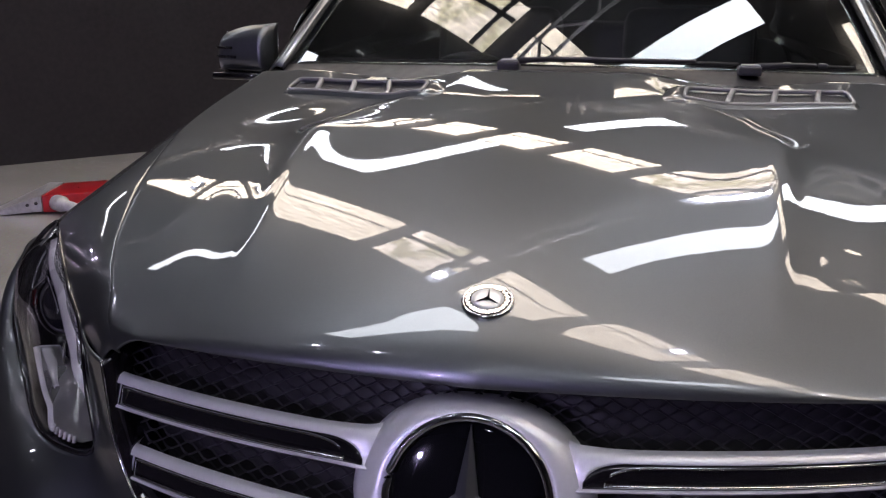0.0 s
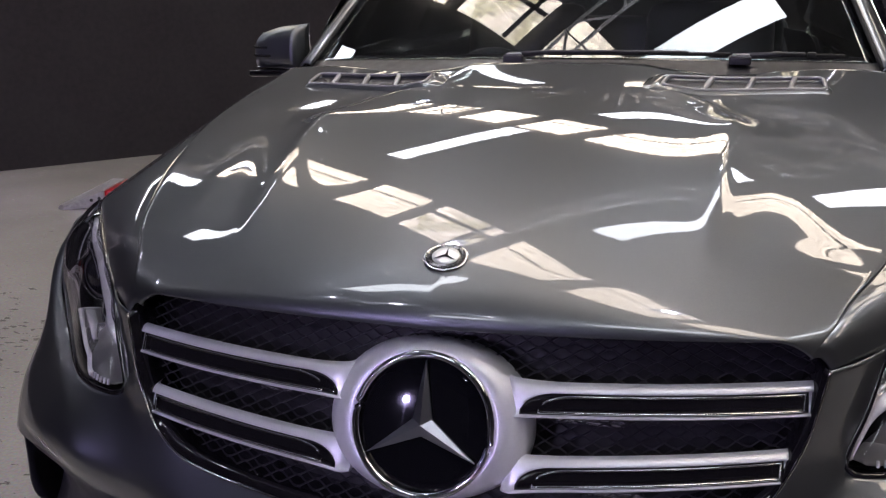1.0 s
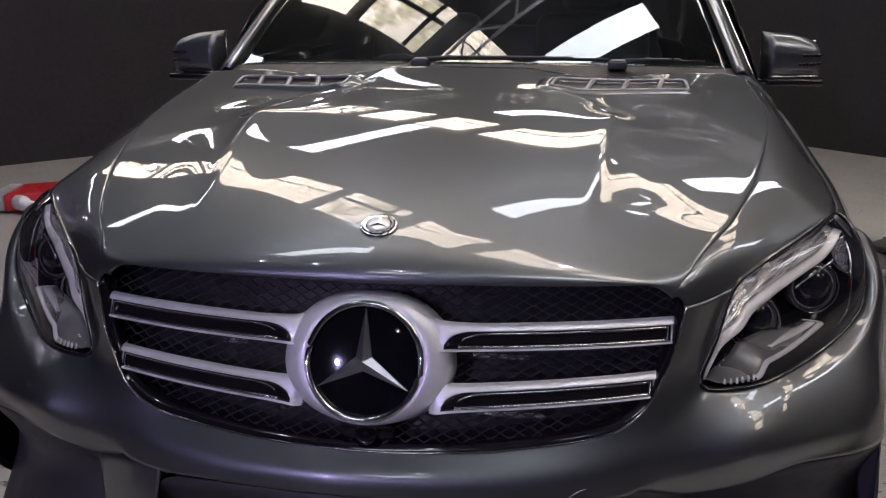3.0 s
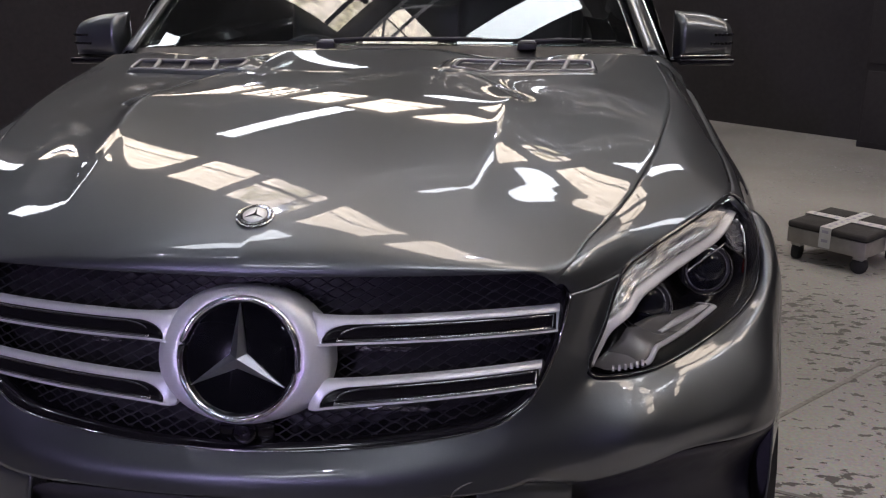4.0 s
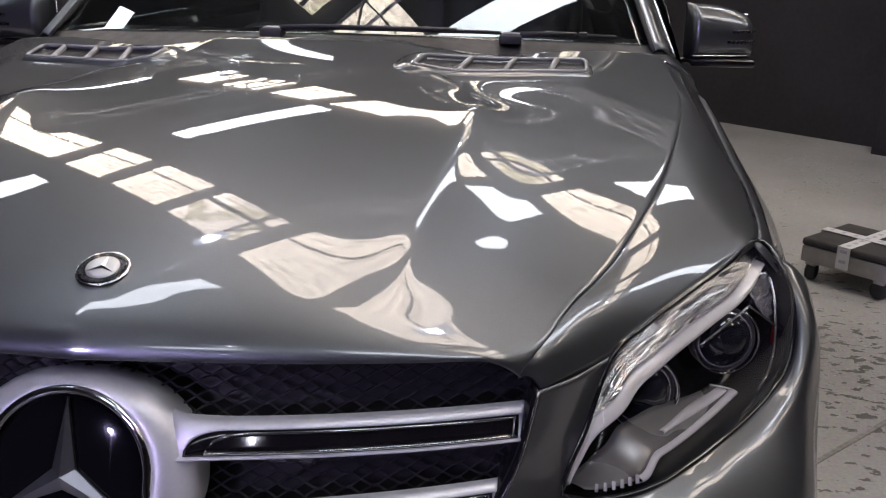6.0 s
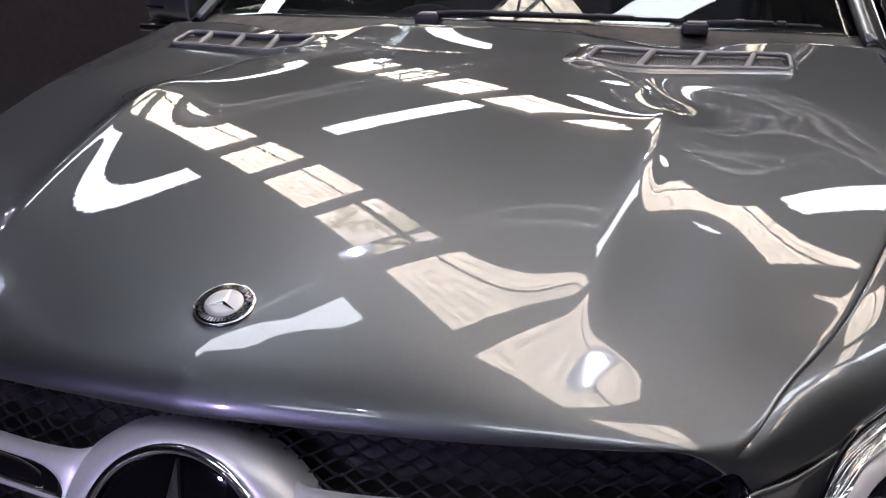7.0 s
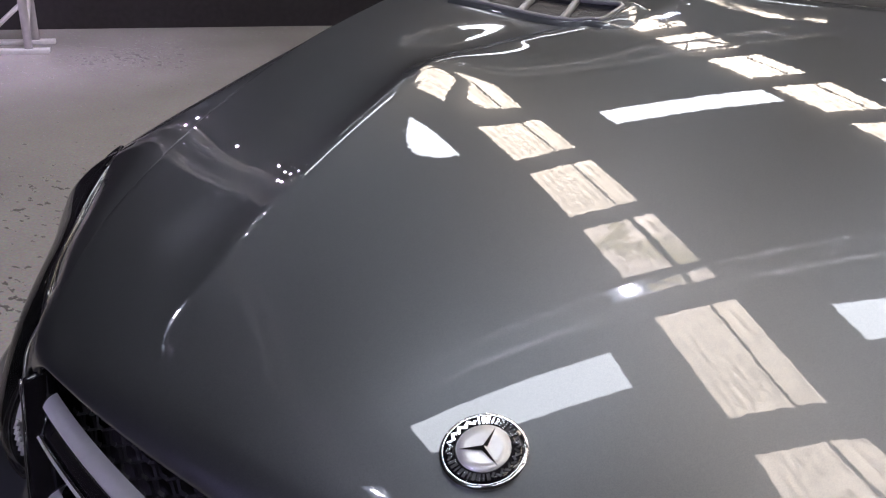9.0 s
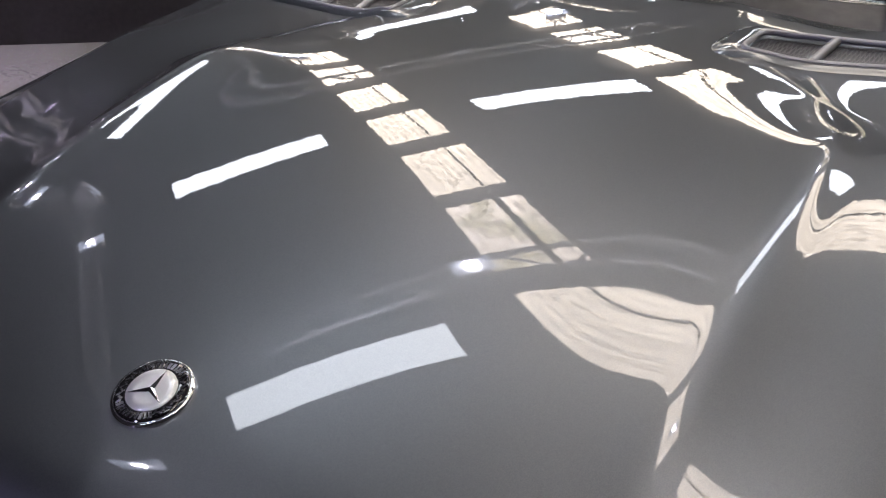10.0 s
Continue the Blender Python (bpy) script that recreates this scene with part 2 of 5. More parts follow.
SKYLIGHT = glow_mat("roof_light_sheet", (1.0, 0.90, 0.66), SKY_GLOW, dirt=0.42)
SKYLIGHT_DIRTY = glow_mat("mossy_roof_light", (1.0, 0.90, 0.70), SKY_GLOW, dirt=0.55, tint=(0.50, 0.46, 0.27))
VIOLETFACE = glow_mat("violet_flood_face", (0.66, 0.60, 1.0), 4500.0)
TOWERFACE = glow_mat("tower_lamp_face", (0.90, 0.80, 1.0), 420.0)
FLOORFILL = glow_mat("floor_fill_face", (0.86, 0.76, 1.0), 1500.0)
TOWER_WHITE = plain("tower_paint", (0.70, 0.68, 0.68), 0.45, vary=0.15, scale=30)
BEZELGLOW = glow_mat("lit_housing_glow", (0.72, 0.86, 1.0), 2.2)
SPOTFACE = glow_mat("spot_face", (0.95, 0.97, 1.0), SPOT_GLOW)


# ---------------------------------------------------------------- mesh tools
def thing(name, label, category, group="", kind="", at=(0, 0, 0)):
    ob = new(name)
    ob.empty_display_size = 0.1
    ob.location = at
    return tagged(ob, label, category, group, kind)


def raw(name, verts, faces, material, parent=None, label="", smooth=True, solid=0.0):
    me = bpy.data.meshes.new(name)
    me.from_pydata([tuple(map(float, v)) for v in verts], [], [tuple(map(int, f)) for f in faces])
    me.polygons.foreach_set("use_smooth", [smooth] * len(me.polygons))
    me.materials.append(material)
    ob = new(name, me)
    if parent:
        ob.parent = parent
    if solid:
        md = ob.modifiers.new("thickness", "SOLIDIFY")
        md.thickness, md.offset = solid, -1
    if label:
        ob["label"] = label
    return ob


def part(name, bm, material, parent, label="", smooth=True):
    me = bpy.data.meshes.new(name)
    bm.to_mesh(me)
    bm.free()
    me.polygons.foreach_set("use_smooth", [smooth] * len(me.polygons))
    me.materials.append(material)
    ob = new(name, me)
    ob.parent = parent
    if label:
        ob["label"] = label
    return ob


def sheet(P, wrap=False):
    """Vertices and faces of a grid of points P[n][m]; wrap closes it along m."""
    P = np.asarray(P, float)
    n, m = P.shape[:2]
    f = []
    for i in range(n - 1):
        for j in range(m if wrap else m - 1):
            k = (j + 1) % m
            f.append((i * m + j, i * m + k, (i + 1) * m + k, (i + 1) * m + j))
    return P.reshape(-1, 3), f


def flip(verts, faces):
    """The mirror image across the car's middle."""
    v = np.array(verts, float)
    v[:, 0] *= -1
    return v, [tuple(reversed(q)) for q in faces]


def turned(faces):
    return [tuple(reversed(q)) for q in faces]


def spline(pts, n, closed=False):
    """n points evenly along a smooth curve through pts."""
    p = np.asarray(pts, float)
    if closed:
        q = np.vstack([p[-1], p, p[0], p[1]])
    else:
        q = np.vstack([2 * p[0] - p[1], p, 2 * p[-1] - p[-2]])
    out = []
    for i in range(1, len(q) - 2):
        a, b, c, d = q[i - 1], q[i], q[i + 1], q[i + 2]
        for t in np.linspace(0, 1, 24, endpoint=False):
            out.append(0.5 * (2 * b + (c - a) * t + (2 * a - 5 * b + 4 * c - d) * t * t + (3 * b - a - 3 * c + d) * t ** 3))
    out.append(q[-2])
    out = np.array(out)
    s = np.concatenate([[0], np.cumsum(np.linalg.norm(np.diff(out, axis=0), axis=1))])
    x = np.linspace(0, s[-1], n, endpoint=not closed)
    return np.stack([np.interp(x, s, out[:, k]) for k in range(out.shape[1])], 1)


def loft(rails, n, m):
    """A grid through rails (each n points along), m rows across."""
    R = [spline(r, n) for r in rails]
    return np.stack([spline([r[i] for r in R], m) if len(R) > 2 else np.linspace(R[0][i], R[1][i], m) for i in range(n)], 0)


def tube(bm, path, r, sides=8, closed=False, cap=True):
    """A round bar along path; r is one radius or one for each point."""
    p = [Vector(q) for q in path]
    n = len(p)
    rings = []
    up = Vector((0.13, 0.31, 0.94))
    for i in range(n):
        a, b = p[(i - 1) % n] if closed or i else p[i], p[(i + 1) % n] if closed or i < n - 1 else p[i]
        d = (b - a).normalized()
        x = d.cross(up)
        if x.length < 0.1:
            x = d.cross(Vector((1, 0, 0)))
        x.normalize()
        y = d.cross(x)
        rr = r[i] if hasattr(r, "__len__") else r
        rings.append([bm.verts.new(p[i] + rr * (math.cos(2 * math.pi * k / sides) * x + math.sin(2 * math.pi * k / sides) * y)) for k in range(sides)])
    for i in range(n if closed else n - 1):
        A, B = rings[i], rings[(i + 1) % n]
        for k in range(sides):
            bm.faces.new((A[k], A[(k + 1) % sides], B[(k + 1) % sides], B[k]))
    if cap and not closed:
        bm.faces.new(list(reversed(rings[0])))
        bm.faces.new(rings[-1])
    return bm


def box(bm, c, s, m=None, bevel=0.0):
    """A block of size s at c, with softened edges, moved by m."""
    g = bmesh.ops.create_cube(bm, size=1.0)
    vs = g["verts"]
    for v in vs:
        v.co = Vector((v.co.x * s[0] + c[0], v.co.y * s[1] + c[1], v.co.z * s[2] + c[2]))
    if bevel:
        es = list({e for v in vs for e in v.link_edges})
        r = bmesh.ops.bevel(bm, geom=es, offset=bevel, segments=2, affect="EDGES", profile=0.5)
        vs = list({v for f in r["faces"] for v in f.verts} | {v for v in vs if v.is_valid})
    if m is not None:
        bmesh.ops.transform(bm, matrix=m, verts=[v for v in vs if v.is_valid])
    return bm


def lathe(bm, prof, sides=32, m=None):
    """A turned body about z from a profile of (radius, height)."""
    rings = []
    for r, z in prof:
        rings.append([bm.verts.new((r * math.cos(2 * math.pi * k / sides), r * math.sin(2 * math.pi * k / sides), z)) for k in range(sides)])
    for A, B in zip(rings, rings[1:]):
        for k in range(sides):
            bm.faces.new((A[k], A[(k + 1) % sides], B[(k + 1) % sides], B[k]))
    if prof[0][0] > 0:
        bm.faces.new(list(reversed(rings[0])))
    if prof[-1][0] > 0:
        bm.faces.new(rings[-1])
    if m is not None:
        bmesh.ops.transform(bm, matrix=m, verts=[v for g in rings for v in g])
    return bm


def bm_new():
    return bmesh.new()


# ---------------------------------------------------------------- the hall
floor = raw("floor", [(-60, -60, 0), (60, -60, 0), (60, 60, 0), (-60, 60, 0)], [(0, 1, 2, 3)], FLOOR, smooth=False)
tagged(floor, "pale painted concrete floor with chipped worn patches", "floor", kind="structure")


def hall_box(name, u0, u1, w0, w1, z0, z1, material, label, category):
    bm = bm_new()
    box(bm, ((u0 + u1) / 2, (w0 + w1) / 2, (z0 + z1) / 2), (u1 - u0, w1 - w0, z1 - z0))
    ob = part(name, bm, material, None, smooth=False)
    ob.matrix_world = HALL.copy()
    return tagged(ob, label, category, kind="structure")


hall_box("wall_north", -9.0, 6.97, 7.05, 7.20, 0, 3.0, DRAPE, "matt black partition wall beside the car", "wall")
hall_box("wall_east", 6.97, 7.12, -12.0, 7.20, 0, 3.0, DRAPE, "matt black partition wall behind the car", "wall")
hall_box("wall_far_north", -20.0, 26.0, 30.0, 30.3, 0, 9.4, ROOF, "dark sheet wall of the hall", "wall")
hall_box("wall_far_east", 26.0, 26.3, -16.0, 30.3, 0, 9.4, ROOF, "dark sheet wall of the hall", "wall")
hall_box("wall_south", -20.0, 26.0, -16.3, -16.0, 0, 9.4, ROOF, "dark sheet wall of the hall", "wall")
hall_box("wall_west", -20.3, -20.0, -16.3, 30.3, 0, 9.4, ROOF, "dark sheet wall of the hall", "wall")

# roof: dark sheets with rows of roof lights
SKY_Z = 9.18
hall_box("ceiling", -20.3, 26.3, -16.3, 30.3, 9.42, 9.6, ROOF, "dark profiled sheet roof of the hall", "ceiling")

# worn joint in the concrete beside the car
bm = bm_new()
box(bm, (0, 0, 0.0012), (3.6, 0.016, 0.0024), Matrix.Translation((2.05, 2.27, 0)) @ Matrix.Rotation(0.757, 4, "Z"))
box(bm, (0, 0, 0.0012), (0.9, 0.014, 0.0024), Matrix.Translation((1.30, 1.02, 0)) @ Matrix.Rotation(-0.35, 4, "Z"))
tagged(part("floor_joint", bm, JOINT, None, smooth=False), "grey dusty filled joint in the concrete floor", "floor joint", kind="structure")


def roof_light(u0, u1, w0, w1, dirty):
    """One translucent roof sheet between two purlins, with a lengthwise seam bar."""
    ob = thing("roof_light", "mossy stained translucent roof light between purlins" if dirty else "weathered translucent roof light sheet between purlins", "roof light", "rows of roof lights", at=hall(u0, w0, SKY_Z))
    ob.rotation_euler = (0, 0, TURN)
    bm = bm_new()
    box(bm, ((u1 - u0) / 2, (w1 - w0) / 2, 0.06), (u1 - u0, w1 - w0, 0.012))
    part("translucent_sheet", bm, SKYLIGHT_DIRTY if dirty else SKYLIGHT, ob, smooth=False)
    bm = bm_new()
    box(bm, ((u1 - u0) * 0.68, (w1 - w0) / 2, 0.03), (0.11 if dirty else 0.035, w1 - w0, 0.03))
    if dirty:
        box(bm, ((u1 - u0) / 2, 0.42, 0.0), (u1 - u0, 0.13, 0.04))
    part("seam_bar", bm, PURLIN, ob, smooth=False)
    return ob


SEG = [(-9.9, -7.5), (-6.8, -4.4), (-3.6, -1.2), (-0.5, 1.95), (2.7, 5.1), (5.75, 8.1), (8.7, 11.0), (11.85, 13.95), (14.9, 17.0), (18.0, 20.0), (21.0, 23.2)]
for u0, u1 in ((2.4, 3.75), (9.6, 11.1)):
    for w0, w1 in SEG:
        roof_light(u0, u1, w0, w1, abs(w0 - 5.75) < 0.1)


def light_panel(u0, u1, w0, w1, z=3.884):
    """A flat white LED panel, glowing on both faces, on a metal spine hung from two wires; a stronger upper sheet is
    added to light the trusses.
    """
    ob = thing("light_panel", "long white LED light panel hung under the truss", "light panel", "light panels of the rig", at=hall((u0 + u1) / 2, (w0 + w1) / 2, z))
    ob.rotation_euler = (0, 0, TURN)
    bm = bm_new()
    box(bm, (0, 0, 0.004), (u1 - u0, w1 - w0, 0.008))
    part("diffuser", bm, PANEL, ob, smooth=False)
    # added glow, itself out of sight, that brightens the trusses overhead
    bm = bm_new()
    box(bm, (0, 0, 0.0125), (u1 - u0 - 0.06, w1 - w0 - 0.06, 0.005))
    part("truss_fill_face", bm, TRUSS_FILL, ob, "added glowing face that lights the trusses", smooth=False)
    bm = bm_new()
    box(bm, (0, 0, 0.029), (u1 - u0, 0.05, 0.026), bevel=0.004)
    part("spine", bm, ALU, ob, smooth=False)
    for sx in (-0.4, 0.4):
        bm = bm_new()
        tube(bm, [(sx * (u1 - u0), 0, 0.05), (sx * (u1 - u0), 0, 0.52)], 0.004, 6)
        part("wire", bm, STEEL, ob)
    return ob


for w0, w1 in ((-1.95, -1.6), (1.35, 1.66), (4.63, 4.98), (8.86, 9.14)):
    for u0, u1 in ((-3.4, -1.9), (-0.72, 0.62), (1.95, 3.46), (4.62, 6.1)):
        if u0 > -1 or (w0 < 0 and u0 > -4):
            lift = 0.12 if u0 > 4 and 1 < w0 < 2 else 0.0
            light_panel(u0, u1, w0 + lift, w1 + lift)


def truss(a, b, wide=0.24, tall=0.0, thick=0.022):
    """A ladder truss of aluminium tube from a to b; tall makes it a box of four chords. Uprights are boxes on a foot."""
    a, b = Vector(a), Vector(b)
    d = b - a
    upright = abs(d.z) > 1
    n = max(2, round(d.length / 0.415))
    side = d.normalized().cross(Vector((0, 0, 1)))
    side = (side.normalized() if side.length > 0.1 else Vector((UX, UY, 0))) * wide / 2
    back = Vector((-UY, UX, 0)) * wide / 2 if upright else Vector((0, 0, tall / 2))
    ob = thing("lighting_truss", "upright aluminium truss tower standing on the floor" if upright else "aluminium truss carrying the lighting rig", "truss", "trusses of the rig", at=a)
    metal = TOWER_WHITE if upright else ALU
    faces = (-1, 1) if upright or tall else (0,)
    for q in faces:
        for s in (-1, 1):
            bm = bm_new()
            tube(bm, [s * side + q * back, d + s * side + q * back], 0.027 if upright else thick, 10)
            part("chord", bm, metal, ob)
    for i in range(n):
        s = 1 if i % 2 else -1
        e = d.normalized() * 0.07
        for q in faces:
            bm = bm_new()
            tube(bm, [d * (i / n) + e + s * side + q * back, d * ((i + 1) / n) - e - s * side + q * back], 0.015, 8)
            part("brace", bm, metal, ob)
            if len(faces) > 1:
                bm = bm_new()
                tube(bm, [d * (i / n) + e + q * side + s * back, d * ((i + 1) / n) - e + q * side - s * back], 0.012, 6)
                part("brace", bm, metal, ob)
    if upright:
        for s in (-1, 1):
            bm = bm_new()
            box(bm, (0, s * wide / 2, 0.014), (0.56, 0.07, 0.028), HALL.to_3x3().to_4x4(), bevel=0.004)
            part("foot_bar", bm, TOWER_WHITE, ob)
    return ob


RIG_Z = 4.4
truss(hall(-2.05, 2.26, RIG_Z), hall(7.3, 2.80, RIG_Z))
truss(hall(-2.05, 7.62, RIG_Z), hall(7.3, 7.95, RIG_Z), 0.42)
truss(hall(-2.05, 11.5, RIG_Z), hall(7.3, 11.5, RIG_Z), 0.34, 0.34)
truss(hall(-2.05, -2.2, RIG_Z), hall(7.3, -2.2, RIG_Z))
truss(hall(-1.90, -2.3, RIG_Z + 0.06), hall(-1.90, 11.6, RIG_Z + 0.06), 0.20)
truss(hall(7.42, -2.3, RIG_Z + 0.06), hall(7.42, 11.6, RIG_Z + 0.06), 0.34, 0.34)
tower = truss(hall(-1.40, 6.38, 0.0), hall(-1.40, 6.38, RIG_Z), 0.3)
for bar_z in (2.26, 2.64):
    bm = bm_new()
    tube(bm, [HALL @ Vector((u, -0.22, bar_z)) for u in (-0.32, 0.46)], 0.014, 10)
    part("lamp_bar", bm, MATT_BLACK, tower)
truss(hall(6.4, 6.6, 0.0), hall(6.4, 6.6, RIG_Z), 0.3)


def spot_lamp(u, w, z=4.03, face=0.085, tilt=0, glow=None, rod=0.22):
    """A small square floodlight with a bright face, on a yoke."""
    ob = thing("spot_lamp", "small bright square floodlight on the truss", "spot lamp", "spot lamps of the rig", at=hall(u, w, z))
    ob.rotation_euler = (radians(tilt), 0, TURN)
    bm = bm_new()
    box(bm, (0, 0, 0.05), (0.2, 0.16, 0.08), bevel=0.01)
    part("housing", bm, ALU, ob)
    if glow is None:
        # pale housing plate round the lamp; its lit look is made a faint glow
        bm = bm_new()
        box(bm, (0, 0, 0.007), (0.26, 0.15, 0.006))
        part("diffuser", bm, BEZELGLOW, ob, smooth=False)
    bm = bm_new()
    box(bm, (0, 0, -0.006), (face, face, 0.034))
    part("lamp_face", bm, glow or SPOTFACE, ob, smooth=False)
    bm = bm_new()
    tube(bm, [(-0.12, 0, 0.05), (-0.12, 0, 0.15), (0.12, 0, 0.15), (0.12, 0, 0.05)], 0.008, 6)
    tube(bm, [(0, 0, 0.15), (0, 0, 0.15 + rod)], 0.012, 6)
    part("yoke", bm, MATT_BLACK, ob)
    return ob


for u, w in ((0.99, 2.26), (1.15, 8.5), (1.45, 0.0), (4.3, 8.4), (3.7, 2.3)):
    spot_lamp(u, w)
for u, w in ((-1.5, 1.2), (-1.6, 4.7), (-1.9, 6.3), (1.2, -2.3), (4.0, -2.3), (-1.5, -1.2), (-1.5, 5.5), (-1.5, 0.5), (-3.0, -3.6), (-5.2, -4.4), (-2.9, 4.3), (-2.0, 5.4)):
    spot_lamp(u, w, face=0.055)
# floodlights clamped to the tower beside the car
for u, z in ((-1.14, 2.27), (-1.01, 2.26), (-0.99, 2.60)):
    ob = thing("tower_spot", "small bright spot lamp clamped to the truss tower", "spot lamp", "spot lamps of the tower", at=hall(u, 6.02, z))
    ob.rotation_euler = (radians(-62), 0, TURN)
    bm = bm_new()
    box(bm, (0, 0, 0.035), (0.06, 0.06, 0.06), bevel=0.008)
    part("housing", bm, MATT_BLACK, ob)
    bm = bm_new()
    box(bm, (0, 0, 0.0), (0.024, 0.024, 0.012), bevel=0.002)
    part("lamp_face", bm, TOWERFACE, ob)


def floor_fill(u, w, z):
    """An added, unseen lamp that shines straight down on the floor; its hood spares the wing."""
    ob = thing("floor_fill", "added hooded violet-white lamp that brightens the floor by the tower", "floodlight", at=hall(u, w, z))
    bm = bm_new()
    lathe(bm, [(0.078, -0.10), (0.082, -0.10), (0.082, 0.05), (0.05, 0.08), (0.0, 0.08), (0.0, 0.04), (0.070, 0.03), (0.078, -0.10)], 24, Matrix.Identity(4))
    for face in [f for f in bm.faces if len(f.verts) > 4]:
        bm.faces.remove(face)
    part("hood", bm, MATT_BLACK, ob, "black round hood")
    bm = bm_new()
    lathe(bm, [(0.0, 0.020), (0.034, 0.020), (0.034, 0.032), (0.0, 0.032)], 20, Matrix.Identity(4))
    part("lamp_face", bm, FLOORFILL, ob)
    bm = bm_new()
    tube(bm, [(0, 0, 0.08), (0, 0, 0.20)], 0.012, 8)
    part("hanger", bm, MATT_BLACK, ob)
    return ob


floor_fill(-1.10, 6.16, 2.06)
floor_fill(-1.66, 6.16, 2.06)


def stand_lamp(x, y, z, aim):
    """A floodlight on a tripod, turned towards aim."""
    ob = thing("floodlight", "bright violet-white floodlight on a black tripod stand", "floodlight", at=(x, y, 0))
    m = Matrix.Translation((0, 0, z)) @ (Vector(aim) - Vector((x, y, z))).to_track_quat("-Z", "Y").to_matrix().to_4x4()
    bm = bm_new()
    box(bm, (0, 0, 0.06), (0.24, 0.22, 0.10), m, bevel=0.015)
    part("housing", bm, MATT_BLACK, ob)
    bm = bm_new()
    box(bm, (0, 0, 0.004), (0.13, 0.13, 0.01), m)
    part("lamp_face", bm, VIOLETFACE, ob, smooth=False)
    bm = bm_new()
    tube(bm, [(0, 0, 0.25), (0, 0, z - 0.08)], 0.02, 10)
    part("pole", bm, MATT_BLACK, ob)
    for k in range(3):
        a = 2.1 * k + 0.3
        bm = bm_new()
        tube(bm, [(0, 0, 0.75), (0.55 * math.cos(a), 0.55 * math.sin(a), 0.012)], 0.013, 8)
        part("leg", bm, MATT_BLACK, ob)
    return ob


stand_lamp(-3.2, -9.3, 3.5, (0.0, 0.3, 0.9))

# ---------------------------------------------------------------- the car: shared shapes
car = thing("car", "dark grey metallic SUV parked with its bonnet shut", "car")


def key(xs, ys):
    """A smooth scalar curve (natural cubic spline) through keys."""
    xs, ys = np.array(xs, float), np.array(ys, float)
    h, n = np.diff(xs), len(xs)
    A, b = np.eye(n), np.zeros(n)
    for i in range(1, n - 1):
        A[i, i - 1], A[i, i], A[i, i + 1] = h[i - 1], 2 * (h[i - 1] + h[i]), h[i]
        b[i] = 6 * ((ys[i + 1] - ys[i]) / h[i] - (ys[i] - ys[i - 1]) / h[i - 1])
    m = np.linalg.solve(A, b)

    def at(x):
        x = np.clip(np.asarray(x, float), xs[0], xs[-1])
        i = np.clip(np.searchsorted(xs, x) - 1, 0, n - 2)
        d = x - xs[i]
        c = (ys[i + 1] - ys[i]) / h[i] - h[i] * (2 * m[i] + m[i + 1]) / 6
        return ys[i] + c * d + m[i] / 2 * d * d + (m[i + 1] - m[i]) / (6 * h[i]) * d ** 3

    return at


CREASE = key([0.0, 0.12, 0.33, 0.5, 0.63, 0.72, 0.80, 0.88, 0.96, 1.1, 1.3], [0.312, 0.324, 0.350, 0.370, 0.384, 0.378, 0.345, 0.29, 0.235, 0.205, 0.20])
EDGE_X = key([-0.05, 0.02, 0.15, 0.25, 0.37, 0.57, 0.75, 0.88, 1.11, 1.25, 1.4], [0.455, 0.475, 0.507, 0.56, 0.612, 0.677, 0.722, 0.748, 0.770, 0.768, 0.766])


def ease(a, b, t):
    s = np.clip((t - a) / (b - a), 0, 1)
    return s * s * (3 - 2 * s)


# slow waves of the flanks in millimetres, from the crease out to the edge and from front to back
WAVE = np.array([
    [-1.4, 3.4, 4.5, 1.7, -0.5, -1.3, -1.4],
    [-8.6, -0.6, 2.5, -2.6, -2.2, -1.2, -0.3],
    [-11.8, -5.6, -1.3, -5.0, -2.3, -0.7, 0.5],
    [-6.2, 1.5, 2.8, -3.5, -1.2, -0.1, 0.9],
    [0.6, 2.3, -2.6, -3.4, -0.8, 0.4, 1.2],
    [2.3, -0.9, -4.4, -2.8, 0.1, 1.0, 1.5],
    [1.4, -1.7, -2.6, -1.4, 0.2, 1.2, 1.7]]) / 1000


def flank_wave(x, y):
    """A cubic spline sheet over the flank that dies out at the crease and at both ends."""
    x, y = np.broadcast_arrays(x, y)
    s = (x - CREASE(y)) / (EDGE_X(y) - CREASE(y))

    def weights(t, n):
        g = np.clip(t, 0, 1) * (n - 3)
        k = np.minimum(np.floor(g), n - 4).astype(int)
        f = g - k
        return k, ((1 - f) ** 3 / 6, (3 * f ** 3 - 6 * f * f + 4) / 6, (-3 * f ** 3 + 3 * f * f + 3 * f + 1) / 6, f ** 3 / 6)

    (ks, ws), (ky, wy) = weights(s, 7), weights((y - 0.18) / 0.77, 7)
    total = sum(ws[a] * wy[b] * WAVE[ks + a, ky + b] for a in range(4) for b in range(4))
    return total * ease(0.0, 0.12, s) * ease(0.16, 0.28, y) * (1 - ease(0.80, 0.95, y))


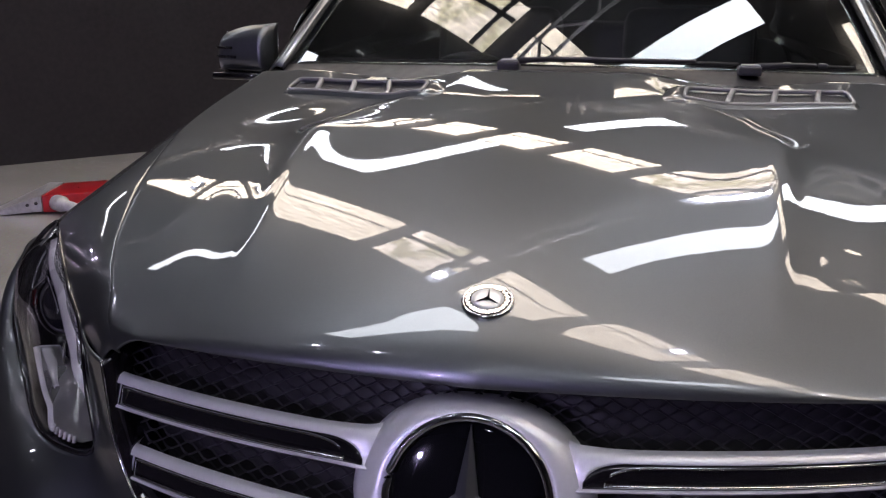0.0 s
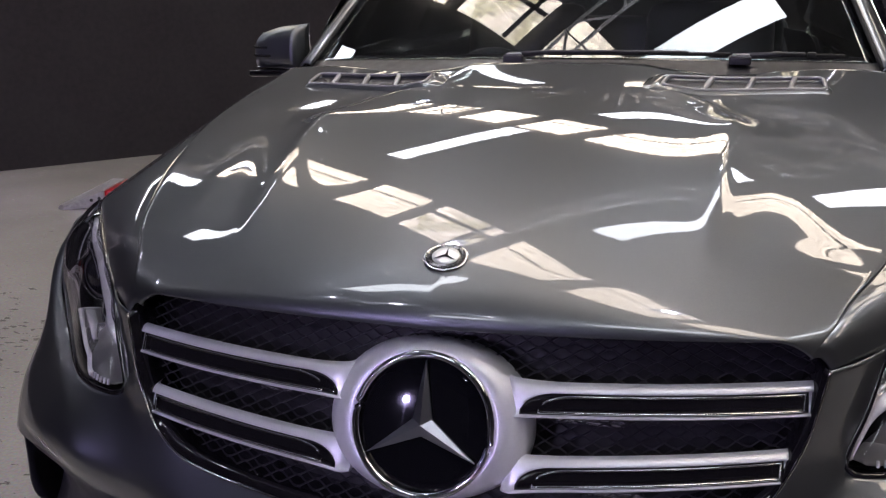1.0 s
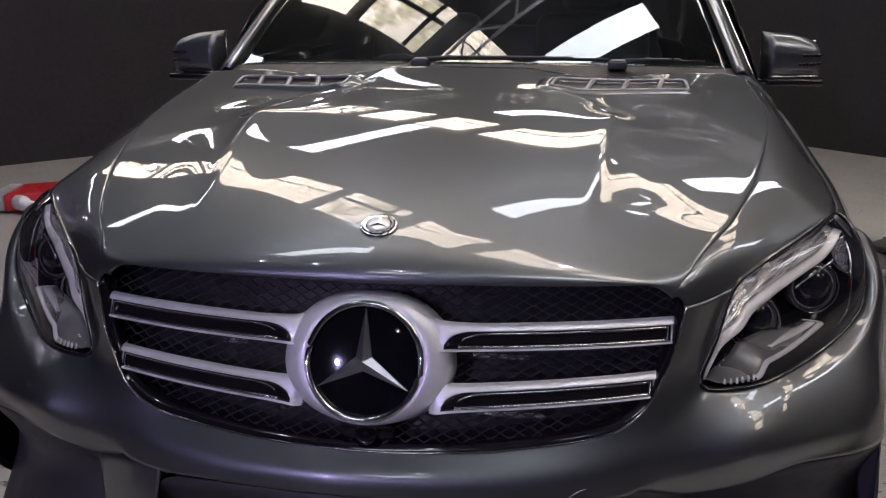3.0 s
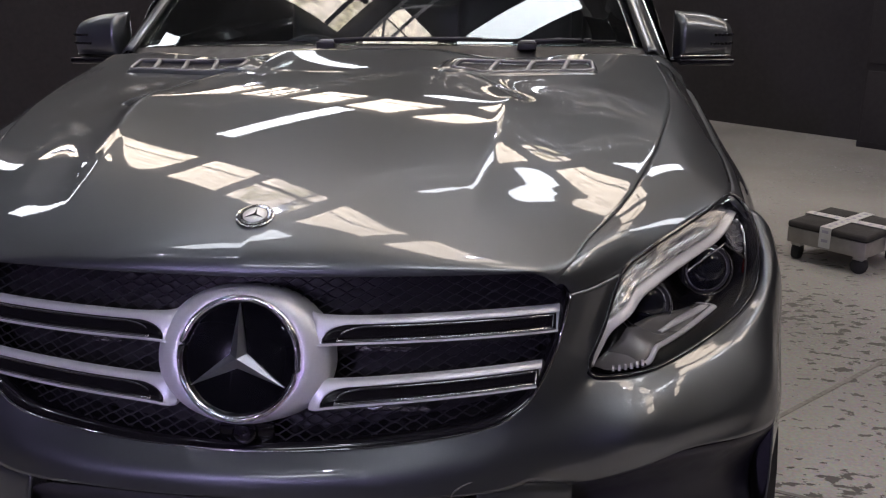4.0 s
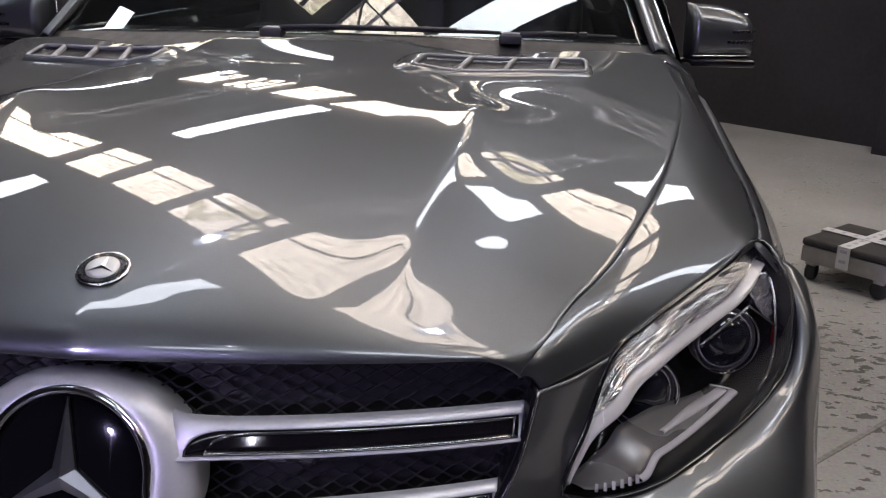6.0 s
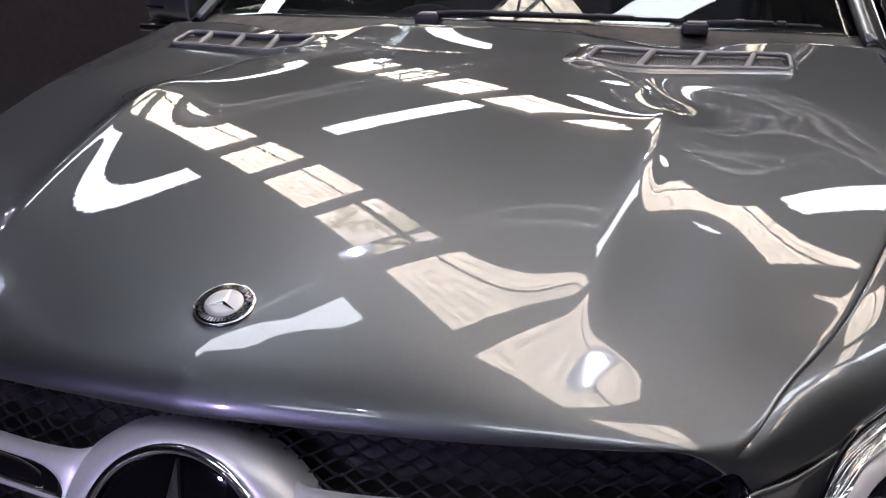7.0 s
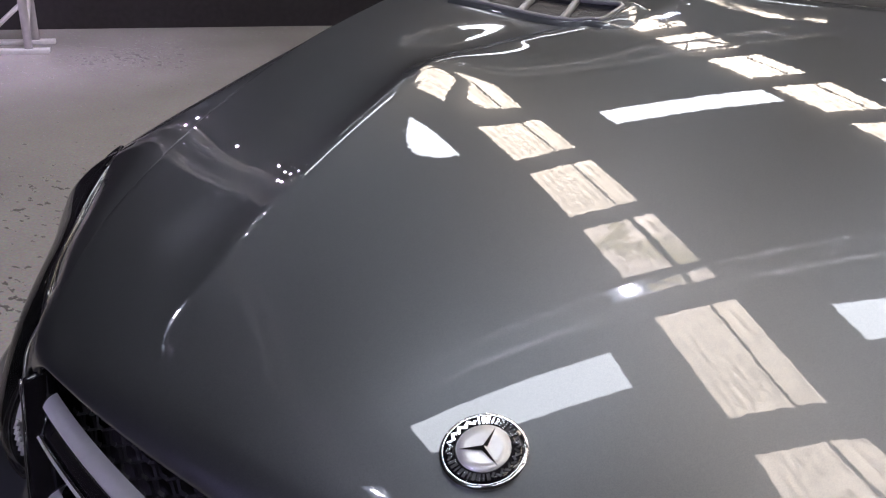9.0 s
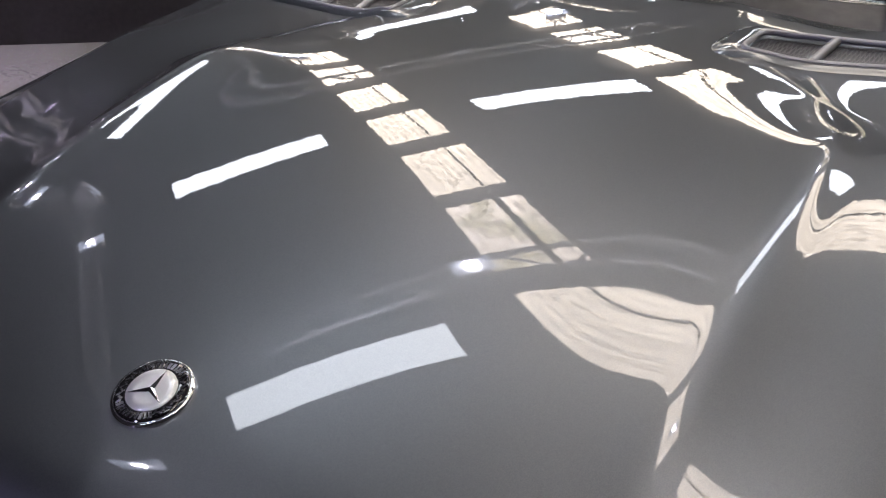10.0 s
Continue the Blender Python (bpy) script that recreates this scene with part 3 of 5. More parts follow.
def bonnet(x, y):
    """Height of the bonnet: a domed middle, a raised crease each side, hollow sloping flanks."""
    x, y = np.abs(np.asarray(x, float)), np.asarray(y, float)
    u = np.minimum(y, 1.12) - 0.117
    dome = 1.0382 + 0.3629 * u - 0.7416 * u ** 2 / 2 + 1.901 * u ** 3 / 6 - 5.1917 * u ** 4 / 24 + 9.4658 * u ** 5 / 120
    dome = dome - (0.5973 - 0.5626 * u + 0.0965 * u * u) * x * x / 2
    dome = dome + 0.10 * np.maximum(0.0, x - 0.30) ** 2 * (1 - ease(0.16, 0.34, y))
    off = x - CREASE(y)
    d = 0.5 * (off + np.sqrt(off * off + 0.010 ** 2))
    soft, rise = ease(0.08, 0.26, y), ease(0.14, 0.30, y)
    p, q, t = x - 0.56, y - 0.6, np.minimum(y, 0.72) - 0.4
    flank = 1.0981 + 0.1943 * q - 0.1140 * q ** 2 + 0.1060 * q ** 3 + (-0.1703 + 0.1159 * q + 0.1798 * q * q) * p + (-0.2423 - 0.6696 * q) * p * p + 0.7339 * p ** 3
    flank = flank + (dome - flank) * 0.8 * ease(0.80, 1.08, y) * (1 - ease(0.26, 0.56, x))
    ridge = (0.0173 + 0.0239 * t - 0.0343 * t * t) * np.exp(-(d - off) / 0.0584) * (1 - ease(0.62, 0.80, y))
    reach = np.clip(0.055 * (1.5304 + 0.0257 * q), 0.02, 0.12) + 0.06 * ease(0.66, 0.95, y)
    dome = dome - 0.0024 * (1 - np.exp(-x / 0.05)) * (1 - ease(0.06, 0.112, y))
    flank = flank - 0.06 * np.maximum(0.0, y - 0.69) ** 2
    return dome + soft * ridge + (flank - dome - ridge) * rise * (1 - np.exp(-d / reach)) + flank_wave(x, y)


def lip_y(x):
    return 0.021 + 0.33 * x * x + 0.0045 * (1 - np.exp(-np.abs(x) / 0.06))


def lip_z(x):
    return 0.974 - 0.035 * x * x


# bonnet panel
cols = np.concatenate([np.linspace(0, 0.42, 34, endpoint=False), np.linspace(0.42, 0.68, 46, endpoint=False), np.linspace(0.68, 0.985, 36, endpoint=False), 1 - 0.015 * (1 - np.linspace(0, 1, 10)) ** 2])
cols = np.concatenate([-cols[:0:-1], cols])
rows_t = np.linspace(0, 1, 200)
P = np.zeros((len(rows_t) + 14, len(cols), 3))
S, T = cols[None, :], rows_t[:, None]
y0, y1 = lip_y(S * 0.475) + 0.05, 1.165 + 0.18 * S * S
Y = y0 + (y1 - y0) * T
X = S * EDGE_X(Y)
E = np.clip((np.abs(S) - 0.985) / 0.015, 0, 1)
P[14:, :, 0], P[14:, :, 1] = X, Y
P[14:, :, 2] = bonnet(X, Y) - 0.0025 * (1 - np.sqrt(1 - E * E))
for j, s in enumerate(cols):
    a, b = P[14, j], P[15, j]
    d = (b - a) / np.linalg.norm(b - a)
    xl = s * 0.472
    end = np.array([xl, lip_y(xl), lip_z(xl) - 0.022 * max(0.0, (abs(s) - 0.90) / 0.1) ** 2])
    c1 = a - d * 0.034
    c2 = end + np.array([0, 0.0, min(0.026, 0.55 * max(0.0, c1[2] - end[2]))])
    for i in range(11):
        t = (i + 1) / 11
        P[13 - i, j] = (1 - t) ** 3 * a + 3 * t * (1 - t) ** 2 * c1 + 3 * t * t * (1 - t) * c2 + t ** 3 * end
    P[2, j] = end + np.array([0, 0.004, -0.003])
    P[1, j] = end + np.array([0, 0.012, -0.003])
    P[0, j] = end + np.array([0, 0.03, 0.002])
v, f = sheet(P)
hood = raw("bonnet", v, f, PAINT, car, "grey metallic bonnet with two creases", solid=0.003)

# windscreen
def screen_pt(a, t):
    """a: across, -1 to 1; t: up the glass, 0 to 1."""
    xb, xt = 0.775, 0.625
    x = a * (xb + (xt - xb) * t)
    y = 1.315 + 0.95 * t + 0.19 * (x / 0.775) ** 2 + 0.06 * t * t
    z = 1.185 + 0.55 * t - 0.05 * t * t - 0.022 * (x / 0.775) ** 2
    return (x, y, z)


v, f = sheet([[screen_pt(a, t) for a in np.linspace(-1, 1, 41)] for t in np.linspace(0, 1, 25)])
glass = raw("windscreen", v, f, SCREEN, car, "dark tinted windscreen glass", solid=0.005)
glass.visible_shadow = False


def both(name, verts, faces, material, label="", solid=0.0, parents=(None, None), smooth=True):
    """A panel and its mirror image on the other side of the car."""
    a = raw(name, verts, faces, material, parents[0] or car, label, smooth, solid)
    v2, f2 = flip(verts, faces)
    b = raw(name, v2, f2, material, parents[1] or car, label, smooth, solid)
    return a, b


# wings: from the bonnet's edge over the headlamp to the door
HOOD_EDGE = P[2:, -1].copy()
WING_IN = HOOD_EDGE[::6] + np.array([-0.003, 0, -0.0014])
LAMP_TOP = [(0.580, 0.192, 0.936), (0.625, 0.245, 0.956), (0.676, 0.312, 0.968), (0.745, 0.405, 0.981), (0.813, 0.506, 0.993)]
WING_OUT = [(0.497, 0.106, 0.926), (0.535, 0.143, 0.930)] + LAMP_TOP + [(0.838, 0.68, 1.012), (0.848, 0.88, 1.033), (0.858, 1.11, 1.056), (0.868, 1.40, 1.085)]
a, b = spline(WING_IN, 60), spline(WING_OUT, 60)
rows = []
for i in range(60):
    p, q = a[i], b[i]
    w = np.linspace(0, 1, 15)[:, None]
    c = p * (1 - w) + q * w
    c[:, 2] += 0.010 * np.sin(np.pi * w[:, 0])
    rows.append(c)
v, f = sheet(rows)
both("wing_top", v, f, PAINT, "grey metallic front wing", 0.003)
def arch(y, yc, r=0.44, zc=0.38, low=0.30):
    d = r * r - (y - yc) ** 2
    return max(low, zc + math.sqrt(d)) if d > 0 else low


FRONT_AXLE, REAR_AXLE = 0.86, 3.775
side_y = np.concatenate([np.linspace(0.49, 0.62, 10), np.linspace(0.64, 1.4, 34)])
rows = []
for y in side_y:
    t = (y - 0.49) / 0.91
    top = [float(np.interp(y, b[:, 1], b[:, 0])), y, float(np.interp(y, b[:, 1], b[:, 2]))]
    zb = arch(y, FRONT_AXLE)
    front = ease(0.9, 0.48, y)
    prof = [top,
            (top[0] + 0.028 - 0.006 * front, y, top[2] - 0.022),
            (0.925 - 0.055 * front, y, 0.94 - 0.02 * front),
            (0.955 - 0.055 * front, y, 0.86),
            (0.962 - 0.045 * front, y, max(zb + 0.012, 0.74)),
            (0.958 - 0.040 * front, y, max(zb, 0.66))]
    if zb < 0.6:
        prof += [(0.945 - 0.03 * front, y, max(zb, 0.45)), (0.93 - 0.03 * front, y, zb)]
    rows.append(spline(prof, 26))
v, f = sheet(rows)
both("wing_side", v, f, PAINT, solid=0.004)

# bumper: from the grille edge round the headlamp to the wheel arch
GRILLE_EDGE = [(0.493, 0.100, 0.928), (0.484, 0.090, 0.885), (0.473, 0.078, 0.845), (0.452, 0.062, 0.800), (0.424, 0.046, 0.762), (0.363, 0.024, 0.733), (0.22, -0.004, 0.715), (0.10, -0.018, 0.709), (0.0, -0.022, 0.707)]
NOSE_MID = [(0.535, 0.135, 0.931), (0.522, 0.120, 0.885), (0.508, 0.105, 0.840), (0.494, 0.087, 0.792), (0.477, 0.057, 0.740), (0.395, 0.005, 0.690), (0.24, -0.034, 0.680), (0.11, -0.051, 0.678), (0.0, -0.056, 0.678)]
LAMP_IN = [(0.579, 0.190, 0.934), (0.561, 0.163, 0.885), (0.545, 0.140, 0.840), (0.528, 0.113, 0.792)]
CHIN = LAMP_IN + [(0.505, 0.047, 0.710), (0.430, 0.013, 0.650), (0.355, -0.012, 0.640), (0.265, -0.036, 0.645), (0.130, -0.052, 0.645), (0.0, -0.057, 0.645)]
def whole(P):
    """Joins a half grid that ends on the middle line with its mirror image."""
    P = np.asarray(P)
    return np.concatenate([P, P[-2::-1] * np.array([-1, 1, 1])], 0)


NOSE = loft([GRILLE_EDGE, NOSE_MID, CHIN], 90, 18)
chin = spline(CHIN, 200)


def on_chin(z):
    """The bumper's inner joint line at height z."""
    return tuple(float(np.interp(-z, -chin[:, 2], chin[:, k])) for k in range(3))


LAMP_LOW = [on_chin(0.790), (0.584, 0.125, 0.783), (0.655, 0.175, 0.784), (0.752, 0.290, 0.790), (0.822, 0.372, 0.812), (0.856, 0.415, 0.846), (0.866, 0.455, 0.905), (0.840, 0.500, 0.972)]
FOLD = [on_chin(0.735), (0.590, 0.082, 0.744), (0.654, 0.128, 0.762), (0.724, 0.202, 0.769), (0.800, 0.296, 0.783), (0.863, 0.380, 0.817), (0.889, 0.447, 0.887), (0.873, 0.502, 0.952)]
CHEEK = [on_chin(0.715), (0.595, 0.059, 0.712), (0.668, 0.099, 0.722), (0.748, 0.166, 0.720), (0.838, 0.272, 0.733), (0.891, 0.395, 0.775), (0.909, 0.462, 0.850), (0.896, 0.505, 0.920)]
BELLY = [on_chin(0.690), (0.597, 0.061, 0.684), (0.690, 0.102, 0.694), (0.790, 0.184, 0.687), (0.868, 0.282, 0.692), (0.905, 0.410, 0.722), (0.920, 0.470, 0.790), (0.914, 0.500, 0.860)]
FOG_TOP = [(0.430, 0.016, 0.648), (0.505, 0.062, 0.618), (0.600, 0.082, 0.636), (0.690, 0.110, 0.664), (0.796, 0.176, 0.655), (0.868, 0.262, 0.640), (0.910, 0.375, 0.640), (0.925, 0.470, 0.690), (0.925, 0.500, 0.740)]


def bumper_skin():
    """Nose and cheek as one skin: the cheek's inner edge is the nose's outer one, and the joint is eased."""
    lines = [spline(r, 70) for r in (LAMP_LOW, FOLD, CHEEK, BELLY, FOG_TOP)]
    seam = [k for k in range(len(NOSE)) if 0.646 < NOSE[k, -1, 2] < 0.792 and NOSE[k, -1, 0] > 0.425]
    m = len(seam)
    grid = np.stack([spline([r[i] for r in lines], m) for i in range(70)], 0)
    edge = NOSE[seam, -1]
    for k in range(12):
        fade = (1 - k / 12) ** 2
        grid[k] += (edge - grid[0]) * fade if k else 0
    grid[0] = edge
    v1, f1 = sheet(NOSE)
    v2, f2 = sheet(grid)
    width = NOSE.shape[1]
    joined = {r: seam[r] * width + width - 1 for r in range(m)}
    at = [joined[i] if i in joined else len(v1) + i - m for i in range(len(v2))]
    v = np.concatenate([v1, v2[m:]], 0)
    f = turned(f1) + [tuple(at[i] for i in q) for q in f2]
    near = [[] for _ in v]
    rim = collections.Counter()
    for q in f:
        for a, b in zip(q, q[1:] + q[:1]):
            near[a].append(b)
            near[b].append(a)
            rim[frozenset((a, b))] += 1
    fixed = {i for e, c in rim.items() if c == 1 for i in e}
    far = np.min(np.linalg.norm(v[:, None] - edge[None], axis=2), axis=1)
    loose = [i for i in range(len(v)) if far[i] < 0.075 and i not in fixed]
    for _ in range(40):
        w = v.copy()
        for i in loose:
            w[i] += (1 - far[i] / 0.075) * (v[near[i]].mean(0) - v[i])
        v = w
    n, other, extra = len(v), [], []
    for i in range(n):
        if abs(v[i, 0]) < 1e-6:
            other.append(i)
        else:
            other.append(n + len(extra))
            extra.append(v[i] * np.array([-1, 1, 1]))
    return np.concatenate([v, extra], 0), f + [tuple(other[i] for i in reversed(q)) for q in f]


v, f = bumper_skin()
raw("bumper", v, f, PAINT, car, "grey metallic front bumper skin", solid=0.003)
# side of the bumper behind the fog recess, down to the sill
FOG_SIDE = [(0.868, 0.264, 0.638), (0.872, 0.268, 0.56), (0.872, 0.275, 0.46), (0.88, 0.37, 0.36), (0.83, 0.33, 0.28)]
ARCH_EDGE = [(0.925, 0.500, 0.740), (0.938, 0.475, 0.62), (0.935, 0.455, 0.50), (0.915, 0.44, 0.36), (0.87, 0.42, 0.27)]
v, f = sheet(loft([FOG_SIDE, ARCH_EDGE], 26, 8))
both("bumper_corner", v, turned(f), PAINT, solid=0.003)

# dark recess beside the lower intake
FOG_LOW = [(0.50, 0.075, 0.40), (0.60, 0.09, 0.40), (0.71, 0.14, 0.38), (0.79, 0.19, 0.36), (0.84, 0.24, 0.35), (0.868, 0.275, 0.36)]
FOG_T = [(0.503, 0.074, 0.620), (0.600, 0.090, 0.640), (0.690, 0.114, 0.662), (0.770, 0.164, 0.655), (0.828, 0.218, 0.645), (0.866, 0.264, 0.636)]
FOG_M = [(x - 0.01, y + 0.085, (z + q[2]) / 2) for (x, y, z), q in zip(FOG_T, FOG_LOW)]
v, f = sheet(loft([FOG_T, FOG_M, FOG_LOW], 40, 14))
both("side_intake", v, turned(f), MATT_BLACK, "black recessed side air intake", 0.003)
# painted column between the middle and side intakes
COL_T = [(0.352, -0.012, 0.652), (0.395, 0.003, 0.650), (0.430, 0.016, 0.649), (0.470, 0.040, 0.636), (0.505, 0.062, 0.619)]
COL_B = [(0.405, 0.020, 0.415), (0.430, 0.030, 0.415), (0.455, 0.045, 0.415), (0.480, 0.060, 0.410), (0.502, 0.078, 0.400)]
COL_M = [((a[0] + b[0]) / 2, (a[1] + b[1]) / 2 - 0.010, (a[2] + b[2]) / 2) for a, b in zip(COL_T, COL_B)]
v, f = sheet(loft([COL_T, COL_M, COL_B], 20, 12))
both("bumper_column", v, f, PAINT, solid=0.003)
# lower intake with its mesh and splitter
LOW_T = [(0.395, 0.012, 0.545), (0.374, 0.002, 0.598), (0.335, -0.012, 0.630), (0.26, -0.034, 0.642), (0.115, -0.050, 0.643), (0.0, -0.054, 0.643)]
LOW_B = [(0.44, 0.035, 0.42), (0.41, 0.02, 0.415), (0.38, 0.01, 0.413), (0.25, -0.03, 0.41), (0.115, -0.05, 0.405), (0.0, -0.055, 0.405)]
mid = [((x + p) / 2, (y + q) / 2 + 0.05, (z + r) / 2) for (x, y, z), (p, q, r) in zip(LOW_T, LOW_B)]
v, f = sheet(whole(loft([LOW_T, mid, LOW_B], 30, 8)))
intake = raw("lower_intake", v, f, MATT_BLACK, car, "black lower air intake", solid=0.003)
for k in range(17):
    zz = 0.632 - 0.0142 * k
    wide = 0.335 + 0.07 * min(1.0, k / 8)
    bm = bm_new()
    tube(bm, [(x, -0.036 + 0.62 * x * x + 0.004 * (k % 2), zz + 0.0032 * math.sin(x * 150 + 3.14 * (k % 2))) for x in np.linspace(-wide, wide, 90)], 0.0022, 5)
    part("mesh_bar", bm, MESH_BLACK, intake)
SPL = [(0.0, -0.075, 0.36), (0.25, -0.055, 0.365), (0.46, 0.0, 0.37), (0.66, 0.09, 0.345), (0.84, 0.30, 0.31), (0.90, 0.43, 0.29)]
SPL = SPL[::-1]
v, f = sheet(whole(loft([[(x, y + 0.02, z + 0.055) for x, y, z in SPL], SPL, [(x, y + 0.03, z - 0.045) for x, y, z in SPL], [(x * 0.97, y + 0.2, z - 0.06) for x, y, z in SPL]], 40, 12)))
raw("front_splitter", v, f, PAINT, car, "painted lower bumper lip", solid=0.003)
# tow eye cover: a thin arc-shaped joint
bm = bm_new()
arc = [(0.368 + 0.052 * math.cos(a), 0.638 + 0.026 * math.sin(a)) for a in np.linspace(0.25, math.pi - 0.15, 24)]
tube(bm, [(x, -0.0135 + 0.42 * (x - 0.345) + 0.9 * max(0.0, x - 0.39) ** 1.5, z) for x, z in arc], 0.0013, 6)
part("tow_eye_cover", bm, STEEL, car, "edge of the tow eye cover")


# ---------------------------------------------------------------- grille
def grille_y(x, z):
    return 0.42 * x * x + 0.28 * (z - 0.842)


grille = raw("grille", *sheet([[(x, grille_y(x, z) + 0.075, z) for x in np.linspace(-0.5, 0.5, 20)] for z in np.linspace(0.69, 0.99, 8)]), MATT_BLACK, car, "radiator grille with silver bars and black mesh")
HALF = [(0.0, 0.985), (0.25, 0.975), (0.42, 0.970), (0.478, 0.945), (0.484, 0.90), (0.472, 0.845), (0.451, 0.80), (0.423, 0.764), (0.362, 0.735), (0.22, 0.717), (0.0, 0.709)]
OUT = np.array(HALF + [(-x, z) for x, z in HALF[-2:0:-1]])


def inside(x, z):
    n, c = len(OUT), False
    for i in range(n):
        (x1, z1), (x2, z2) = OUT[i], OUT[(i + 1) % n]
        if (z1 > z) != (z2 > z) and x < (x2 - x1) * (z - z1) / (z2 - z1) + x1:
            c = not c
    return c


# woven wire mesh behind the bars
verts, faces = [], []
for sgn in (1, -1):
    for k in range(-44, 45):
        run = []
        for t in np.linspace(-0.62, 0.62, 125):
            x, z = t, 0.84 + sgn * 0.52 * (t - 0.030 * k)
            if 0.70 < z < 0.985 and inside(x, z):
                run.append((x, grille_y(x, z) + 0.034 + 0.003 * sgn * math.sin(t * 210), z))
            else:
                if len(run) > 1:
                    for p, q in zip(run, run[1:]):
                        i = len(verts)
                        for c in (p, q):
                            verts += [(c[0], c[1], c[2] - 0.0016), (c[0], c[1] - 0.003, c[2]), (c[0], c[1], c[2] + 0.0016)]
                        faces += [(i, i + 3, i + 4, i + 1), (i + 1, i + 4, i + 5, i + 2)]
                run = []
raw("mesh", verts, faces, MESH_BLACK, grille, "black woven wire mesh", smooth=False)["kind"] = "stuff"
# chrome line round the lower edge
pts = [(x, y - 0.002, z) for x, y, z in GRILLE_EDGE]
loop = spline(pts + [(-x, y, z) for x, y, z in pts[-2::-1]], 140)
bm = bm_new()
tube(bm, loop, 0.0016, 8)
part("edge_trim", bm, CHROME, grille, "thin bright grille edge")
# inner black rim behind the trim
v, f = sheet([loop + np.array([0, 0.002, 0]), loop * np.array([0.985, 1, 1]) + np.array([0, 0.03, 0.006]), loop * np.array([0.98, 1, 1]) + np.array([0, 0.08, 0.008])])
raw("rim", v, f, GLOSS_BLACK, grille, solid=0.002)


def grille_bar(zi0, zi1, zo0, zo1, xo, side):
    """One silver bar: a bevelled upper blade, a chrome-lined black slot and a thin lower blade."""
    prof = [(1.0, 0.010), (0.985, 0.003), (0.93, -0.0005), (0.80, -0.0030), (0.66, -0.0048), (0.58, -0.0054), (0.555, -0.0044), (0.535, 0.0035), (-0.76, -0.0055), (-0.79, -0.0090), (-0.83, -0.0100), (-0.92, -0.0090), (-1.0, -0.001), (-1.02, 0.015)]

    def at(t):
        x = 0.102 + (xo - 0.102) * t
        flare = max(0.0, 1 - t / 0.22) ** 2
        up, down = (0.005, 0.003) if zi0 > 0.84 else (0.003, 0.004)
        return x, zi1 + (zo1 - zi1) * t + up * flare, zi0 + (zo0 - zi0) * t - down * flare

    def lip(t):
        """How far the slot has opened, 0 at the star to 1."""
        return math.sqrt(max(0.0, 1 - (1 - min(1.0, max(0.0, (t - 0.05) / 0.13))) ** 2))

    rows = []
    for t in np.linspace(0, 1, 110):
        x, zt, zb = at(t)
        o = lip(t)
        row = []
        for a, dy in prof:
            if -0.78 < a < 0.57:
                a = -0.77 + (a + 0.77) * max(o, 0.02)
                dy = dy if o > 0.05 else -0.007
            elif 0.57 <= a < 0.99:
                low = -0.76 + 1.34 * max(o, 0.02)
                a = low + (a - 0.58) * (1.0 - low) / 0.42
            z = (zt + zb) / 2 + (zt - zb) / 2 * a
            row.append((x * side, grille_y(x, z) + dy - 0.006 * (1 - t) ** 3 + 0.010 * max(0.0, 1 - t / 0.05) ** 2, z))
        rows.append(row)
    rows.append([(x, y + 0.02, z) for x, y, z in rows[-1]])
    v, f = sheet(rows)
    bar = raw("grille_bar", v, turned(f) if side > 0 else f, SATIN, grille, "satin silver grille bar with a dark slot")
    bar.data.polygons.foreach_set("use_smooth", [True] * len(bar.data.polygons))
    slot = []
    for t in np.linspace(0.053, 0.985, 44):
        x, zt, zb = at(t)
        z0 = (zt + zb) / 2 - 0.76 * (zt - zb) / 2
        z1 = (zt + zb) / 2 + (-0.76 + 1.30 * lip(t)) * (zt - zb) / 2
        slot.append([(x * side, grille_y(x, z) - 0.0066 + 0.0086 * k / 3 * lip(t) - 0.006 * (1 - t) ** 3, z) for k, z in enumerate(np.linspace(z0, z1, 4))])
    v, f = sheet(slot)
    raw("slot", v, f if side > 0 else turned(f), GLOSS_BLACK, grille, "gloss black slot", solid=0.001)
    lo, hi = [], []
    for t in np.linspace(0.115, 0.972, 44):
        x, zt, zb = at(t)
        half = (zt - zb) / 2
        z0 = (zt + zb) / 2 - 0.76 * half + 0.0036
        z1 = z0 + (1.30 * half - 0.0075) * max(0.03, lip(t - 0.064))
        for line, z, fore in ((lo, z0, 0.0085), (hi, z1, 0.0025)):
            line.append(Vector((x * side, grille_y(x, z) - fore - 0.006 * (1 - t) ** 3, z)))
    bm = bm_new()
    tube(bm, lo + hi[::-1], 0.0017, 6, closed=True)
    part("slot_trim", bm, CHROME, grille, "chrome slot trim")
    return bar


for side in (1, -1):
    grille_bar(0.8725, 0.9105, 0.8670, 0.9050, 0.478, side)
    grille_bar(0.7800, 0.8180, 0.7870, 0.8230, 0.452 if side > 0 else 0.448, side)
# silver collar round the star
LEAN = radians(20)
STAR = Matrix.Translation((0, -0.004, 0.8525)) @ Matrix.Rotation(radians(90) - LEAN, 4, "X")
rows = []
for r, h in ((0.100, 0.004), (0.104, 0.010), (0.110, 0.011), (0.120, 0.008), (0.131, 0.003), (0.142, -0.006), (0.150, -0.020), (0.154, -0.040)):
    row = []
    for a in np.linspace(0, 2 * math.pi, 96, endpoint=False):
        least = 0.46 if math.sin(a) > 0 else 0.24
        q = 0.0905 + (r - 0.100) * 0.90 * (least + (1 - least) * abs(math.cos(a)) ** (1.6 if math.sin(a) > 0 else 2.6))
        row.append(STAR @ Vector((q * math.cos(a), q * math.sin(a), h)))
    rows.append(row)
